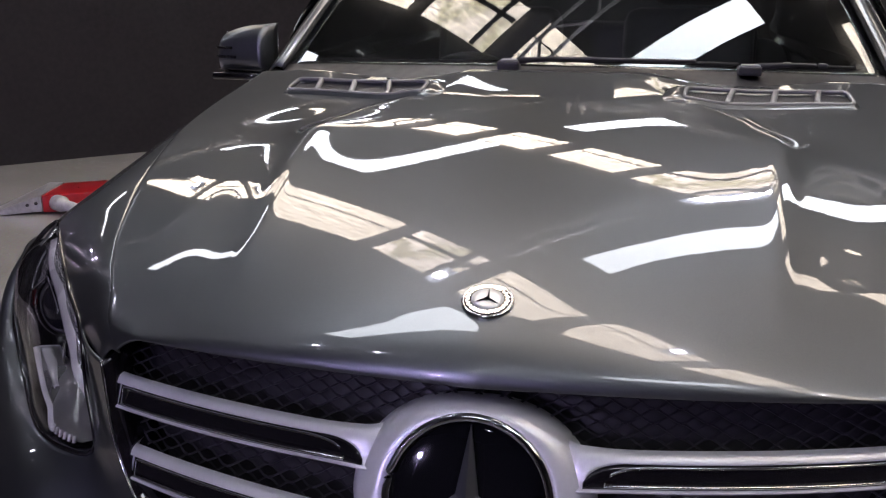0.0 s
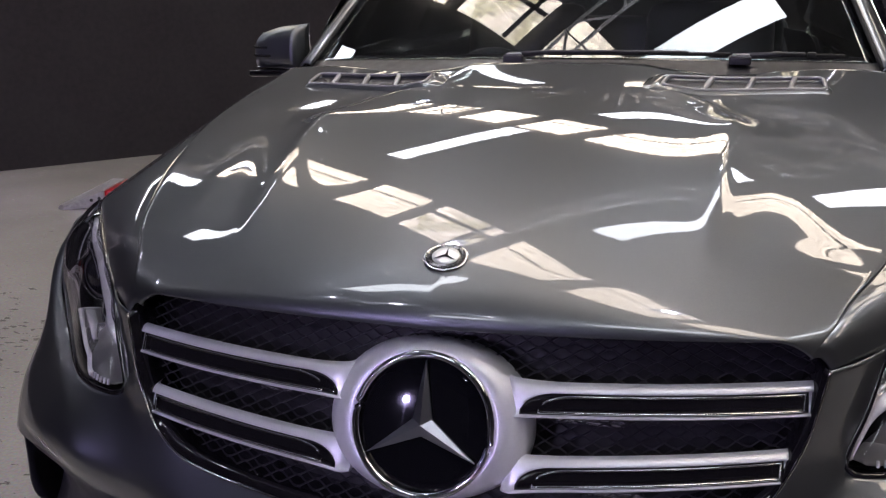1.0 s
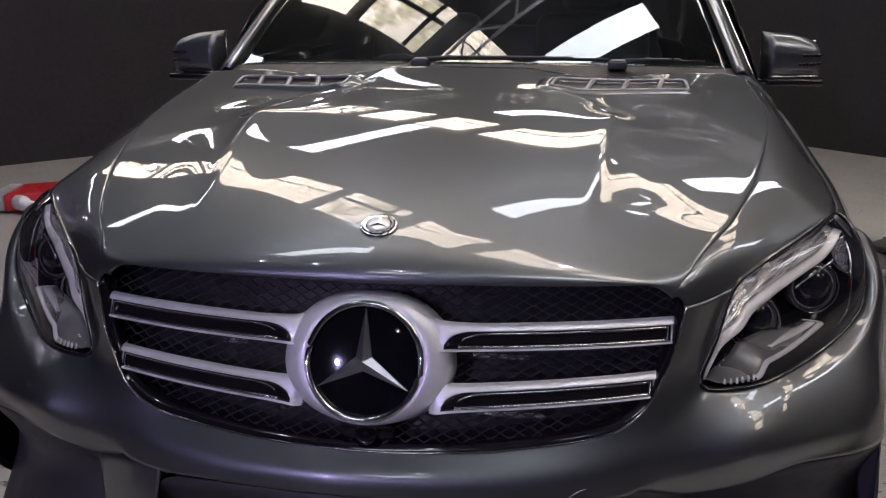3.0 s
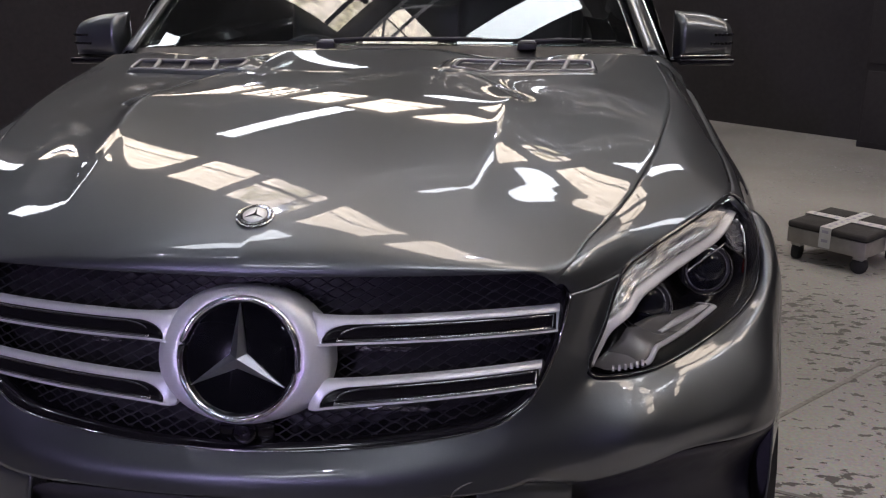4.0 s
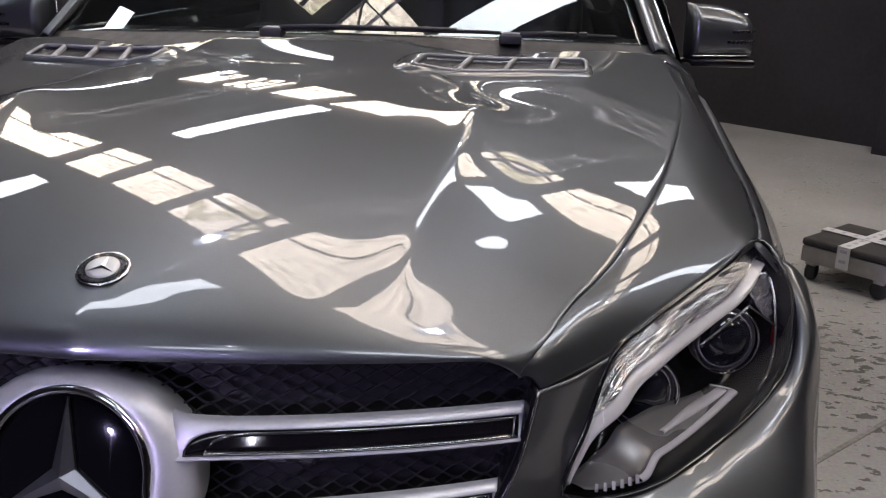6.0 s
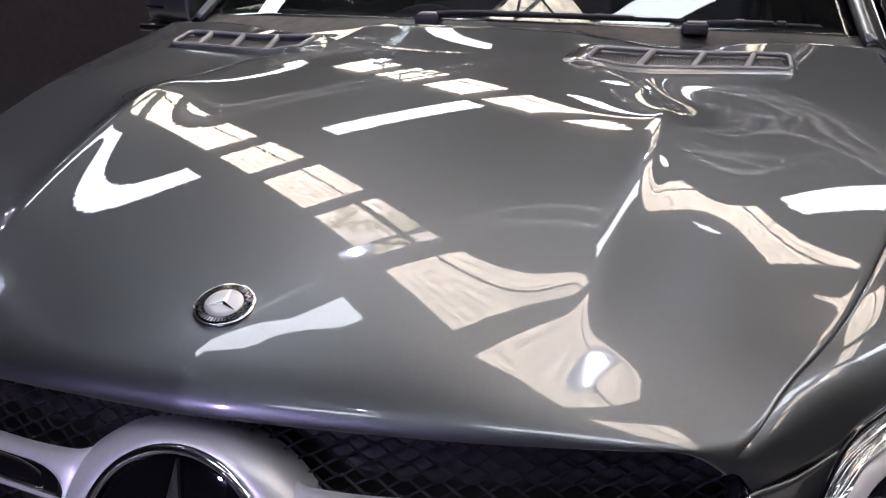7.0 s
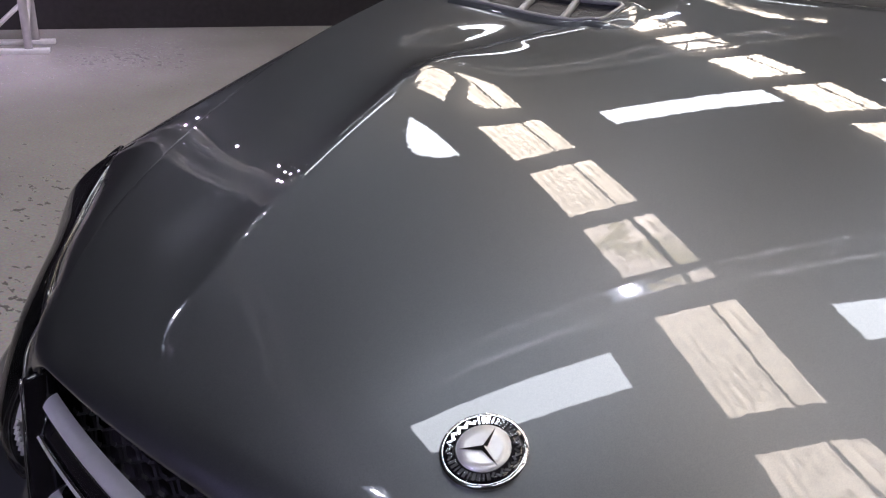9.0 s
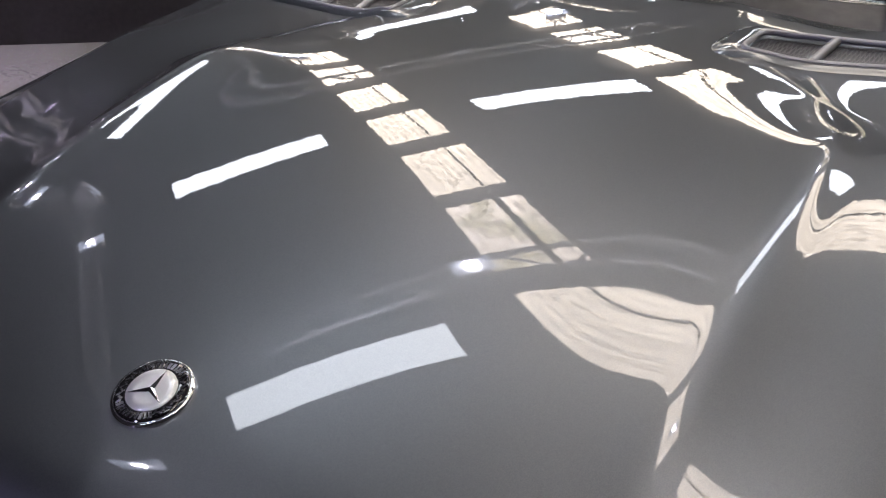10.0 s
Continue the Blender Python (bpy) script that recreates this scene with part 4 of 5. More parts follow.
v, f = sheet(rows, True)
raw("collar", v, turned(f), SATIN, grille, "satin silver collar round the star")
bm = bm_new()
tube(bm, [STAR @ Vector((0.0900 * math.cos(a), 0.0900 * math.sin(a), 0.011)) for a in np.linspace(0, 2 * math.pi, 72, endpoint=False)], 0.0052, 10, closed=True)
part("star_ring", bm, CHROME, grille, "chrome ring")
bm = bm_new()
lathe(bm, [(0.0895, -0.01), (0.0895, 0.005), (0.085, 0.0059), (0.076, 0.0068), (0.062, 0.0079), (0.042, 0.0087), (0.020, 0.0092), (0.0, 0.0093)], 72, STAR)
part("star_disc", bm, RADOME, grille, "gloss black disc")


def three_point(r, half, h, m):
    bm = bm_new()
    top = bm.verts.new((0, 0, h))
    tips = [bm.verts.new((r * math.cos(a), r * math.sin(a), h * 0.35)) for a in (radians(90), radians(210), radians(330))]
    dips = [bm.verts.new((half * math.cos(a), half * math.sin(a), h * 0.25)) for a in (radians(30), radians(150), radians(270))]
    base = [bm.verts.new((v.co.x, v.co.y, -0.002)) for v in tips + dips]
    order = [tips[0], dips[1], tips[1], dips[2], tips[2], dips[0]]
    low = [base[0], base[4], base[1], base[5], base[2], base[3]]
    for i in range(6):
        j = (i + 1) % 6
        bm.faces.new((top, order[i], order[j]))
        bm.faces.new((order[i], low[i], low[j], order[j]))
    bmesh.ops.transform(bm, matrix=m, verts=bm.verts)
    return bm


part("star", three_point(0.0825, 0.0145, 0.011, STAR @ Matrix.Translation((0, 0, 0.0115))), STAR_CHROME, grille, "chrome three-pointed star", smooth=False)
bm = bm_new()
box(bm, (0, 0.012, 0.730), (0.088, 0.04, 0.026), bevel=0.006)
lathe(bm, [(0.019, 0.0), (0.019, 0.010), (0.013, 0.014), (0.0, 0.011)], 24, Matrix.Translation((0, -0.006, 0.730)) @ Matrix.Rotation(radians(75), 4, "X"))
part("parking_camera", bm, GLOSS_BLACK, grille, "small black camera under the star")
# crash bar and radiator glimpsed through the mesh
for x0, z0, w in ((0.205, 0.842, 0.09), (-0.245, 0.842, 0.05), (0.22, 0.752, 0.12)):
    bm = bm_new()
    box(bm, (x0, grille_y(x0, z0) + 0.055, z0), (w, 0.012, 0.010), bevel=0.002)
    part("bracket", bm, LAMP_SILVER, grille, "pale metal bracket behind the mesh")

# ---------------------------------------------------------------- bonnet badge
slope = math.atan(float(bonnet(0, 0.127) - bonnet(0, 0.107)) / 0.02)
BADGE = Matrix.Translation((0, 0.117, float(bonnet(0, 0.117)) + 0.001)) @ Matrix.Rotation(slope, 4, "X")
badge = raw("badge", *(lambda b: b)(sheet([[BADGE @ Vector((r * math.cos(a), r * math.sin(a), z)) for a in np.linspace(0, 2 * math.pi, 48, endpoint=False)] for r, z in ((0.031, -0.004), (0.031, 0.001), (0.0295, 0.0032), (0.0275, 0.0028))], True)), CHROME, car, "round chrome badge on the bonnet")
bm = bm_new()
lathe(bm, [(0.0278, 0.0), (0.0278, 0.0030), (0.0190, 0.0034), (0.0186, 0.0034)], 48, BADGE)
part("badge_ring", bm, GLOSS_BLACK, badge, "dark ring round the badge")
bm = bm_new()
lathe(bm, [(0.0188, 0.001), (0.0188, 0.0048), (0.012, 0.0044), (0.0, 0.0042)], 40, BADGE)
part("badge_disc", bm, BADGE_SILVER, badge, "silver disc")
part("badge_star", three_point(0.0180, 0.0026, 0.0030, BADGE @ Matrix.Translation((0, 0, 0.0044))), CHROME, badge, "small three-pointed star", smooth=False)
bm = bm_new()
for k in range(44):
    a = 2 * math.pi * (k + 0.5) / 44
    side_leaf = abs(math.cos(a)) > 0.62
    m = BADGE @ Matrix.Rotation(a, 4, "Z") @ Matrix.Translation((0.0233 + (0.0008 if k % 2 else -0.0008) * side_leaf, 0, 0.0036)) @ Matrix.Rotation((0.7 if k % 2 else -0.7) * side_leaf, 4, "Z")
    box(bm, (0, 0, 0), (0.0040 if side_leaf else 0.0056, 0.0018 if side_leaf else (0.0024 if k % 3 else 0.0013), 0.0012), m)
part("ring_relief", bm, CHROME, badge, "raised chrome bars round the ring", smooth=False)["kind"] = "stuff"

# ---------------------------------------------------------------- headlamps
LAMP_LOOP = [(0.526, 0.112, 0.793), (0.552, 0.150, 0.862), (0.580, 0.192, 0.934), (0.625, 0.245, 0.956), (0.676, 0.312, 0.968), (0.745, 0.405, 0.981), (0.813, 0.506, 0.991), (0.846, 0.492, 0.962), (0.862, 0.455, 0.909), (0.853, 0.413, 0.846), (0.820, 0.370, 0.811), (0.752, 0.288, 0.790), (0.655, 0.174, 0.783), (0.584, 0.125, 0.783)]
LAMP_N = Vector((0.52, -0.66, 0.54)).normalized()


def lamp_dome(grow, bulge, power):
    """A sheet between the lamp's upper and lower edges, pushed out or in."""
    top = spline(LAMP_LOOP[:7], 48)
    low = spline([LAMP_LOOP[0]] + LAMP_LOOP[:6:-1], 48)
    mid = (top.mean(0) + low.mean(0)) / 2
    n = np.array(LAMP_N)
    rows = []
    for k, (a, b) in enumerate(zip(top, low)):
        end = min(1.0, math.sin(math.pi * min(1.0, (k + 0.4) / 47.5)) * 2.2) ** 0.6
        row = []
        for v in np.linspace(0, 1, 19):
            q = a * (1 - v) + b * v
            row.append(q + (q - mid) * grow + n * bulge * end * (1 - abs(2 * v - 1) ** power))
        rows.append(row)
    return sheet(rows)


def mirror_bm(bm):
    bmesh.ops.scale(bm, vec=(-1, 1, 1), verts=bm.verts)
    bmesh.ops.reverse_faces(bm, faces=bm.faces)
    return bm


TOP_EDGE = spline(LAMP_LOOP[:7], 96)
LOW_EDGE = spline([LAMP_LOOP[0]] + LAMP_LOOP[:6:-1], 96)


def in_lamp(t, down=None, up=None, deep=0.0):
    """A place inside the lamp: t along it, metres down from its upper edge or up from its lower one, and depth."""
    k = t * 95
    i = min(94, int(k))
    a = TOP_EDGE[i] + (TOP_EDGE[i + 1] - TOP_EDGE[i]) * (k - i)
    b = LOW_EDGE[i] + (LOW_EDGE[i + 1] - LOW_EDGE[i]) * (k - i)
    span = max(1e-4, float(np.linalg.norm(b - a)))
    v = down / span if down is not None else 1 - up / span
    return a + (b - a) * v - np.array(LAMP_N) * deep


def brow(t):
    """Width of the chrome zone over the light guide."""
    return 0.042 * float(ease(0.13, 0.30, t)) * (1 - 0.50 * float(ease(0.74, 1.0, t))) + 0.001


def headlamp(side):
    lamp = None
    v, f = lamp_dome(-0.004, -0.085, 8)
    if side < 0:
        v, f = flip(v, f)
    lamp = raw("headlamp", v, f, LAMP_BLACK, car, "headlamp with clear cover, twin lenses and silver light guide")
    v, f = lamp_dome(0.004, 0.024, 2.4)
    if side < 0:
        v, f = flip(v, f)
    cover = raw("cover", v, f, GLASS, lamp, "clear lamp cover")
    cover.visible_shadow = False
    # dark seal round the lamp
    bm = bm_new()
    tube(bm, spline([(x, y, z) for x, y, z in LAMP_LOOP], 90, closed=True), 0.0042, 8, closed=True)
    part("seal", bm if side > 0 else mirror_bm(bm), GLOSS_BLACK, lamp)
    # silver light guide: up the inner edge and along the brow
    rows = []
    for t in np.linspace(0.045, 0.97, 60):
        w = 0.022 * (0.62 + 0.38 * float(ease(0.03, 0.16, t))) * (1 - 0.35 * float(ease(0.85, 1.0, t)))
        c = brow(t)
        rows.append([in_lamp(t, down=c + w * q, deep=0.020 - h) for q, h in ((0.0, -0.006), (0.03, 0.0), (0.25, 0.0035), (0.5, 0.0060), (0.75, 0.0078), (0.94, 0.0084), (1.0, 0.0068), (1.0, -0.010))])
    v, f = sheet(rows)
    if side < 0:
        v, f = flip(v, f)
    raw("light_guide", v, turned(f), LAMP_STRIP, lamp, "satin white light guide")
    # chrome reflector between the guide and the upper edge, with lengthwise flutes
    rows = []
    for t in np.linspace(0.10, 0.96, 70):
        c = brow(t)
        rows.append([in_lamp(t, down=0.002 + (c - 0.002) * q, deep=0.023 - 0.009 * q + 0.0024 * math.sin(q * 21 + t * 11) + 0.0016 * math.sin(t * 23 + q * 6) + 0.0009 * math.sin(q * 44 - t * 9)) for q in np.linspace(0, 1, 33)])
    v, f = sheet(rows)
    if side < 0:
        v, f = flip(v, f)
    raw("brow_reflector", v, turned(f), LAMP_SILVER, lamp, "fluted chrome reflector")
    # two projector lenses
    for (x, y, z), r in (((0.645, 0.272, 0.858), 0.043), ((0.772, 0.392, 0.888), 0.043)):
        x, y, z = Vector((x, y, z)) - LAMP_N * 0.028
        m = Matrix.Translation((side * x, y, z)) @ Vector((side * 0.22, -0.95, 0.10)).to_track_quat("Z", "Y").to_matrix().to_4x4()
        bm = bm_new()
        lathe(bm, [(r * 1.06, -0.045), (r * 1.10, 0.0), (r * 1.07, 0.006), (r * 1.01, 0.004), (r * 0.99, -0.012), (r * 0.6, -0.04)], 40, m)
        shroud = part("projector", bm, MATT_BLACK, lamp, "black lens shroud")
        a0, a1, thick = ((-3.3, 1.9, 0.0026) if x < 0.69 else (-2.9, 1.0, 0.0015))
        bm = bm_new()
        tube(bm, [m @ Vector((side * r * 1.10 * math.cos(a), r * 1.10 * math.sin(a), 0.0135)) for a in np.linspace(a0, a1, 40)], thick, 6)
        part("lens_ring", bm, CHROME, lamp, "bright lens crescent")
        bm = bm_new()
        lathe(bm, [(r * 0.99, 0.002), (r * 0.95, 0.0065), (r * 0.90, 0.0100), (r * 0.88, 0.0085)], 40, m)
        part("inner_ring", bm, LAMP_SILVER, lamp, "silver rim of the lens")
        bm = bm_new()
        lathe(bm, [(r * 1.0, -0.010), (r * 0.98, 0.0), (r * 0.85, 0.012), (r * 0.6, 0.021), (r * 0.3, 0.026), (0.0, 0.0275)], 40, m)
        part("lens", bm, LENS, lamp, "dark glass lens")
        bm = bm_new()
        lathe(bm, [(r * 0.9, -0.035), (r * 0.9, -0.03), (0.0, -0.028)], 24, m)
        part("lens_back", bm, LAMP_GREY, lamp)
    # lower grey tray with a stepped white guide along its edge and ribs at its inner end
    def foot(t):
        return 0.010 + 0.020 * float(ease(0.20, 0.28, t)) + 0.006 * float(ease(0.28, 0.60, t))

    def on_tray(t, q, lift=0.0):
        return in_lamp(t, up=foot(t) + 0.004 + (0.018 + 0.034 * float(ease(0.06, 0.22, t)) - 0.034 * float(ease(0.34, 0.60, t))) * q, deep=0.012 + 0.034 * q ** 1.3 - lift)

    v, f = sheet([[on_tray(t, q) for q in np.linspace(0, 1, 7)] for t in np.linspace(0.07, 0.585, 44)])
    if side < 0:
        v, f = flip(v, f)
    raw("tray", v, f, LAMP_TRAY, lamp, "grey lower reflector", solid=0.002)
    rows = []
    for t in np.linspace(0.195, 0.585, 50):
        rows.append([in_lamp(t, up=foot(t) + d, deep=0.012 - h) for d, h in ((-0.001, -0.010), (0.0, 0.004), (0.003, 0.0052), (0.0075, 0.0010), (0.009, -0.006))])
    v, f = sheet(rows)
    if side < 0:
        v, f = flip(v, f)
    raw("lower_guide", v, f, LAMP_CLEAR, lamp, "white stepped lower light guide", solid=0.001)
    bm = bm_new()
    tube(bm, [on_tray(0.585, q, 0.001) for q in np.linspace(0.0, 1.0, 8)], 0.0024, 8)
    part("tray_end", bm if side > 0 else mirror_bm(bm), LAMP_CLEAR, lamp, "white tray end")
    # raised white guide that widens towards the tray's outer end
    rows = []
    for t in np.linspace(0.33, 0.575, 26):
        wide = 0.10 + 0.30 * float(ease(0.33, 0.54, t))
        rows.append([on_tray(t, 0.34 + wide * q, h) for q, h in ((0.0, -0.003), (0.0, 0.003), (0.2, 0.0050), (0.5, 0.0056), (0.8, 0.0050), (1.0, 0.003), (1.0, -0.003))])
    v, f = sheet(rows)
    if side < 0:
        v, f = flip(v, f)
    raw("inner_guide", v, f, LAMP_CLEAR, lamp, "white inner light guide", solid=0.001)
    bm = bm_new()
    tube(bm, [on_tray(t, 0.99) for t in np.linspace(0.14, 0.58, 26)], 0.0013, 8)
    part("tray_edge", bm if side > 0 else mirror_bm(bm), CHROME, lamp, "bright tray edge")
    for k in range(6):
        bm = bm_new()
        t = 0.085 + 0.019 * k
        tube(bm, [in_lamp(t, up=0.0105, deep=0.0065), in_lamp(t + 0.012, up=0.0215, deep=0.0065)], 0.0024, 6)
        part("rib", bm if side > 0 else mirror_bm(bm), LAMP_CLEAR, lamp)
    # chrome strip added for reflected streaks at the outer end; hood over the outer lens
    bm = bm_new()
    tube(bm, [in_lamp(t, up=0.012 + 0.01 * math.sin(9 * t), deep=0.016) for t in np.linspace(0.66, 0.95, 30)], 0.0022, 8)
    part("streak_strip", bm if side > 0 else mirror_bm(bm), CHROME, lamp, "added chrome strip for the reflected streaks")
    # angular bright hood over the outer lens, its end turned down
    bm = bm_new()
    hood = [in_lamp(t, down=brow(t) + 0.036, deep=0.016) for t in np.linspace(0.58, 0.80, 14)] + [in_lamp(0.80 + 0.035 * q, down=brow(0.80) + 0.036 + 0.060 * q, deep=0.016) for q in np.linspace(0.15, 1, 7)]
    tube(bm, hood, 0.0024, 8)
    part("lens_hood", bm if side > 0 else mirror_bm(bm), CHROME, lamp, "angular bright hood edge")
    # fluted chrome at the outer end
    rows = []
    for t in np.linspace(0.83, 0.965, 24):
        c = brow(t) + 0.022
        rows.append([in_lamp(t, down=c + 0.055 * (1 - 0.6 * float(ease(0.85, 0.97, t))) * q, deep=0.016 + 0.012 * q + 0.0026 * math.sin(t * 150) + 0.001 * math.sin(q * 17)) for q in np.linspace(0, 1, 13)])
    v, f = sheet(rows)
    if side < 0:
        v, f = flip(v, f)
    raw("end_reflector", v, turned(f), LAMP_SILVER, lamp, "fluted chrome end reflector")
    bm = bm_new()
    box(bm, (0.838, 0.452, 0.868), (0.008, 0.012, 0.03), bevel=0.003)
    part("side_reflector", bm if side > 0 else mirror_bm(bm), RED_GLASS, lamp, "dark red side reflector")
    return lamp


headlamp(1)
headlamp(-1)


# ---------------------------------------------------------------- bonnet vents
def vent(side):
    """A low scoop on the flank: sloped frame, black mesh floor and three curved ribs."""
    def top(a, b):
        x = 0.210 + 0.385 * a + 0.014 * b * (1 - a)
        y = 0.887 + 0.43 * (x - 0.262) + 0.035 * max(0.0, 1 - a / 0.12) ** 2 * (1 - b) + (0.145 - 0.035 * a) * b
        return x, y

    def at(a, b, lift):
        x, y = top(a, b)
        return (side * x, y, float(bonnet(x, y)) + lift)

    def ring(ai, ao, bf, br, lf, lr):
        a0, a1, b0, b1 = ai, 1 - ao, bf, 1 - br
        ra, rb = 0.035, 0.22 * (b1 - b0)
        pts = []
        for ca, cb, q in ((a1 - ra, b0 + rb, -90), (a1 - ra, b1 - rb, 0), (a0 + ra, b1 - rb, 90), (a0 + ra, b0 + rb, 180)):
            for k in range(7):
                g = radians(q + 15 * k)
                pts.append((ca + ra * math.cos(g), cb + rb * math.sin(g)))
            if q == -90 or q == 90:
                continue
            e = (a0 + ra, b1) if q == 0 else (a1 - ra, b0)
            s0 = pts[-1]
            pts += [(s0[0] + (e[0] - s0[0]) * k / 16, s0[1] + (e[1] - s0[1]) * k / 16) for k in range(1, 16)]
        return [at(a, b, lf + (lr - lf) * (b - bf) / max(1e-6, 1 - br - bf)) for a, b in pts]

    rows = [ring(-0.012, -0.012, -0.03, -0.03, -0.003, -0.003), ring(0, 0, 0, 0, 0.0012, 0.0015), ring(0.05, 0.014, 0.03, 0.09, 0.006, 0.0125), ring(0.075, 0.022, 0.05, 0.14, 0.0075, 0.0140), ring(0.105, 0.032, 0.08, 0.21, 0.0070, 0.0130), ring(0.112, 0.036, 0.10, 0.235, 0.001, 0.004)]
    v, f = sheet(rows, wrap=True)
    frame_ob = raw("bonnet_vent", v, f if side > 0 else turned(f), PAINT, car, "low bonnet air vent with black mesh")
    bm = bm_new()
    tube(bm, ring(0.103, 0.031, 0.078, 0.208, 0.0072, 0.0131), 0.0040, 8, closed=True)
    part("vent_rim", bm, VENT_GREY, frame_ob, "satin grey rim of the vent")
    rows = [[at(a, b, 0.0012 + 0.003 * b) for a in np.linspace(0.10, 0.975, 40)] for b in np.linspace(0.08, 0.79, 8)]
    v, f = sheet(rows)
    raw("vent_mesh_backing", v, f if side < 0 else turned(f), MATT_BLACK, frame_ob, "dark vent floor", solid=0.001)
    verts, faces = [], []
    for k in range(60):
        for sg in (1, -1):
            a0 = 0.11 + 0.86 * k / 59
            for t in range(5):
                b0, b1 = 0.11 + 0.65 * t / 5, 0.11 + 0.65 * (t + 1) / 5
                aa, ab = a0 + sg * 0.04 * (b0 - 0.45), a0 + sg * 0.04 * (b1 - 0.45)
                if not (0.11 < aa < 0.97 and 0.11 < ab < 0.97):
                    continue
                i = len(verts)
                for a, b in ((aa, b0), (ab, b1)):
                    x, y, z = at(a, b, 0.0030 + 0.003 * b)
                    verts += [(x - 0.0006, y, z), (x + 0.0006, y, z)]
                faces.append((i, i + 1, i + 3, i + 2))
    ob = raw("vent_mesh", verts, faces, MESH_BLACK, frame_ob, "fine black wire mesh", smooth=False, solid=0.0008)
    ob["kind"] = "stuff"
    for a in (0.33, 0.56, 0.79):
        bm = bm_new()
        tube(bm, [at(a + 0.05 * (b - 0.45) + 0.02 * (b - 0.45) ** 2, b, 0.004 + 0.009 * b) for b in np.linspace(0.08, 0.80, 9)], 0.0062, 8)
        part("vent_rib", bm, VENT_GREY, frame_ob, "curved grey vent rib")


vent(1)
vent(-1)

# ---------------------------------------------------------------- windscreen surround, wipers, mirrors
# black scuttle between bonnet and glass
rows = []
for a in np.linspace(-1, 1, 41):
    g = np.array(screen_pt(a, 0.03))
    s = a
    h = np.array([s * 0.752, 1.155 + 0.18 * s * s, 0])
    h[2] = float(bonnet(h[0], min(h[1], 1.2))) - 0.028
    rows.append([h, (h + g) / 2 + np.array([0, 0, -0.012]), g + np.array([0, 0.004, 0.001])])
v, f = sheet(rows)
raw("scuttle", v, turned(f), MATT_BLACK, car, "black plastic scuttle panel", solid=0.003)
# black frit band of the glass
rows = [[np.array(screen_pt(a, t)) + np.array([0, 0.007, -0.004]) for t in (0.0, 0.03, 0.055)] for a in np.linspace(-1, 1, 41)]
v, f = sheet(rows)
raw("glass_border", v, turned(f), GLOSS_BLACK, car, "black glass border")


def glass_at(x, lift=0.0):
    a = x / 0.775
    p = np.array(screen_pt(a, 0.035))
    return p + np.array([0, -0.5 * lift, 0.87 * lift])


def wiper(x0, x1):
    w = None
    bm = bm_new()
    c = glass_at(x0)
    box(bm, (c[0], c[1] - 0.026, c[2] + 0.002), (0.052, 0.050, 0.021), bevel=0.004)
    w = part("wiper", bm, MATT_BLACK, car, "black windscreen wiper at rest")
    bm = bm_new()
    box(bm, (c[0] + 0.002, c[1] - 0.026, c[2] + 0.0145), (0.040, 0.036, 0.004), bevel=0.0015)
    part("wiper_cap", bm, VENT_GREY, w, "grey cap of the wiper pivot")
    for q in (0.35, 0.68):
        p = glass_at(x0 + (x1 - x0) * q, 0.018)
        bm = bm_new()
        box(bm, (p[0], p[1] - 0.010, p[2] + 0.002), (0.020, 0.020, 0.012), bevel=0.003)
        part("wiper_clip", bm, MATT_BLACK, w)
    pts = [(x0 + 0.02, c[1] - 0.03, c[2] + 0.012)] + [tuple(glass_at(x, 0.022) + np.array([0, -0.018, 0])) for x in np.linspace(x0 + 0.10, x1 - 0.10, 8)]
    bm = bm_new()
    tube(bm, pts, [0.009] + [0.0048] * 8, 6)
    part("wiper_arm", bm, MATT_BLACK, w)
    bm = bm_new()
    tube(bm, [tuple(glass_at(x, 0.012) + np.array([0, -0.004, 0.004])) for x in np.linspace(x0 + 0.02, x1, 14)], 0.0048, 6)
    part("wiper_blade", bm, RUBBER, w, "rubber wiper blade")
    return w


wiper(-0.135, 0.40)
wiper(0.425, 0.68)

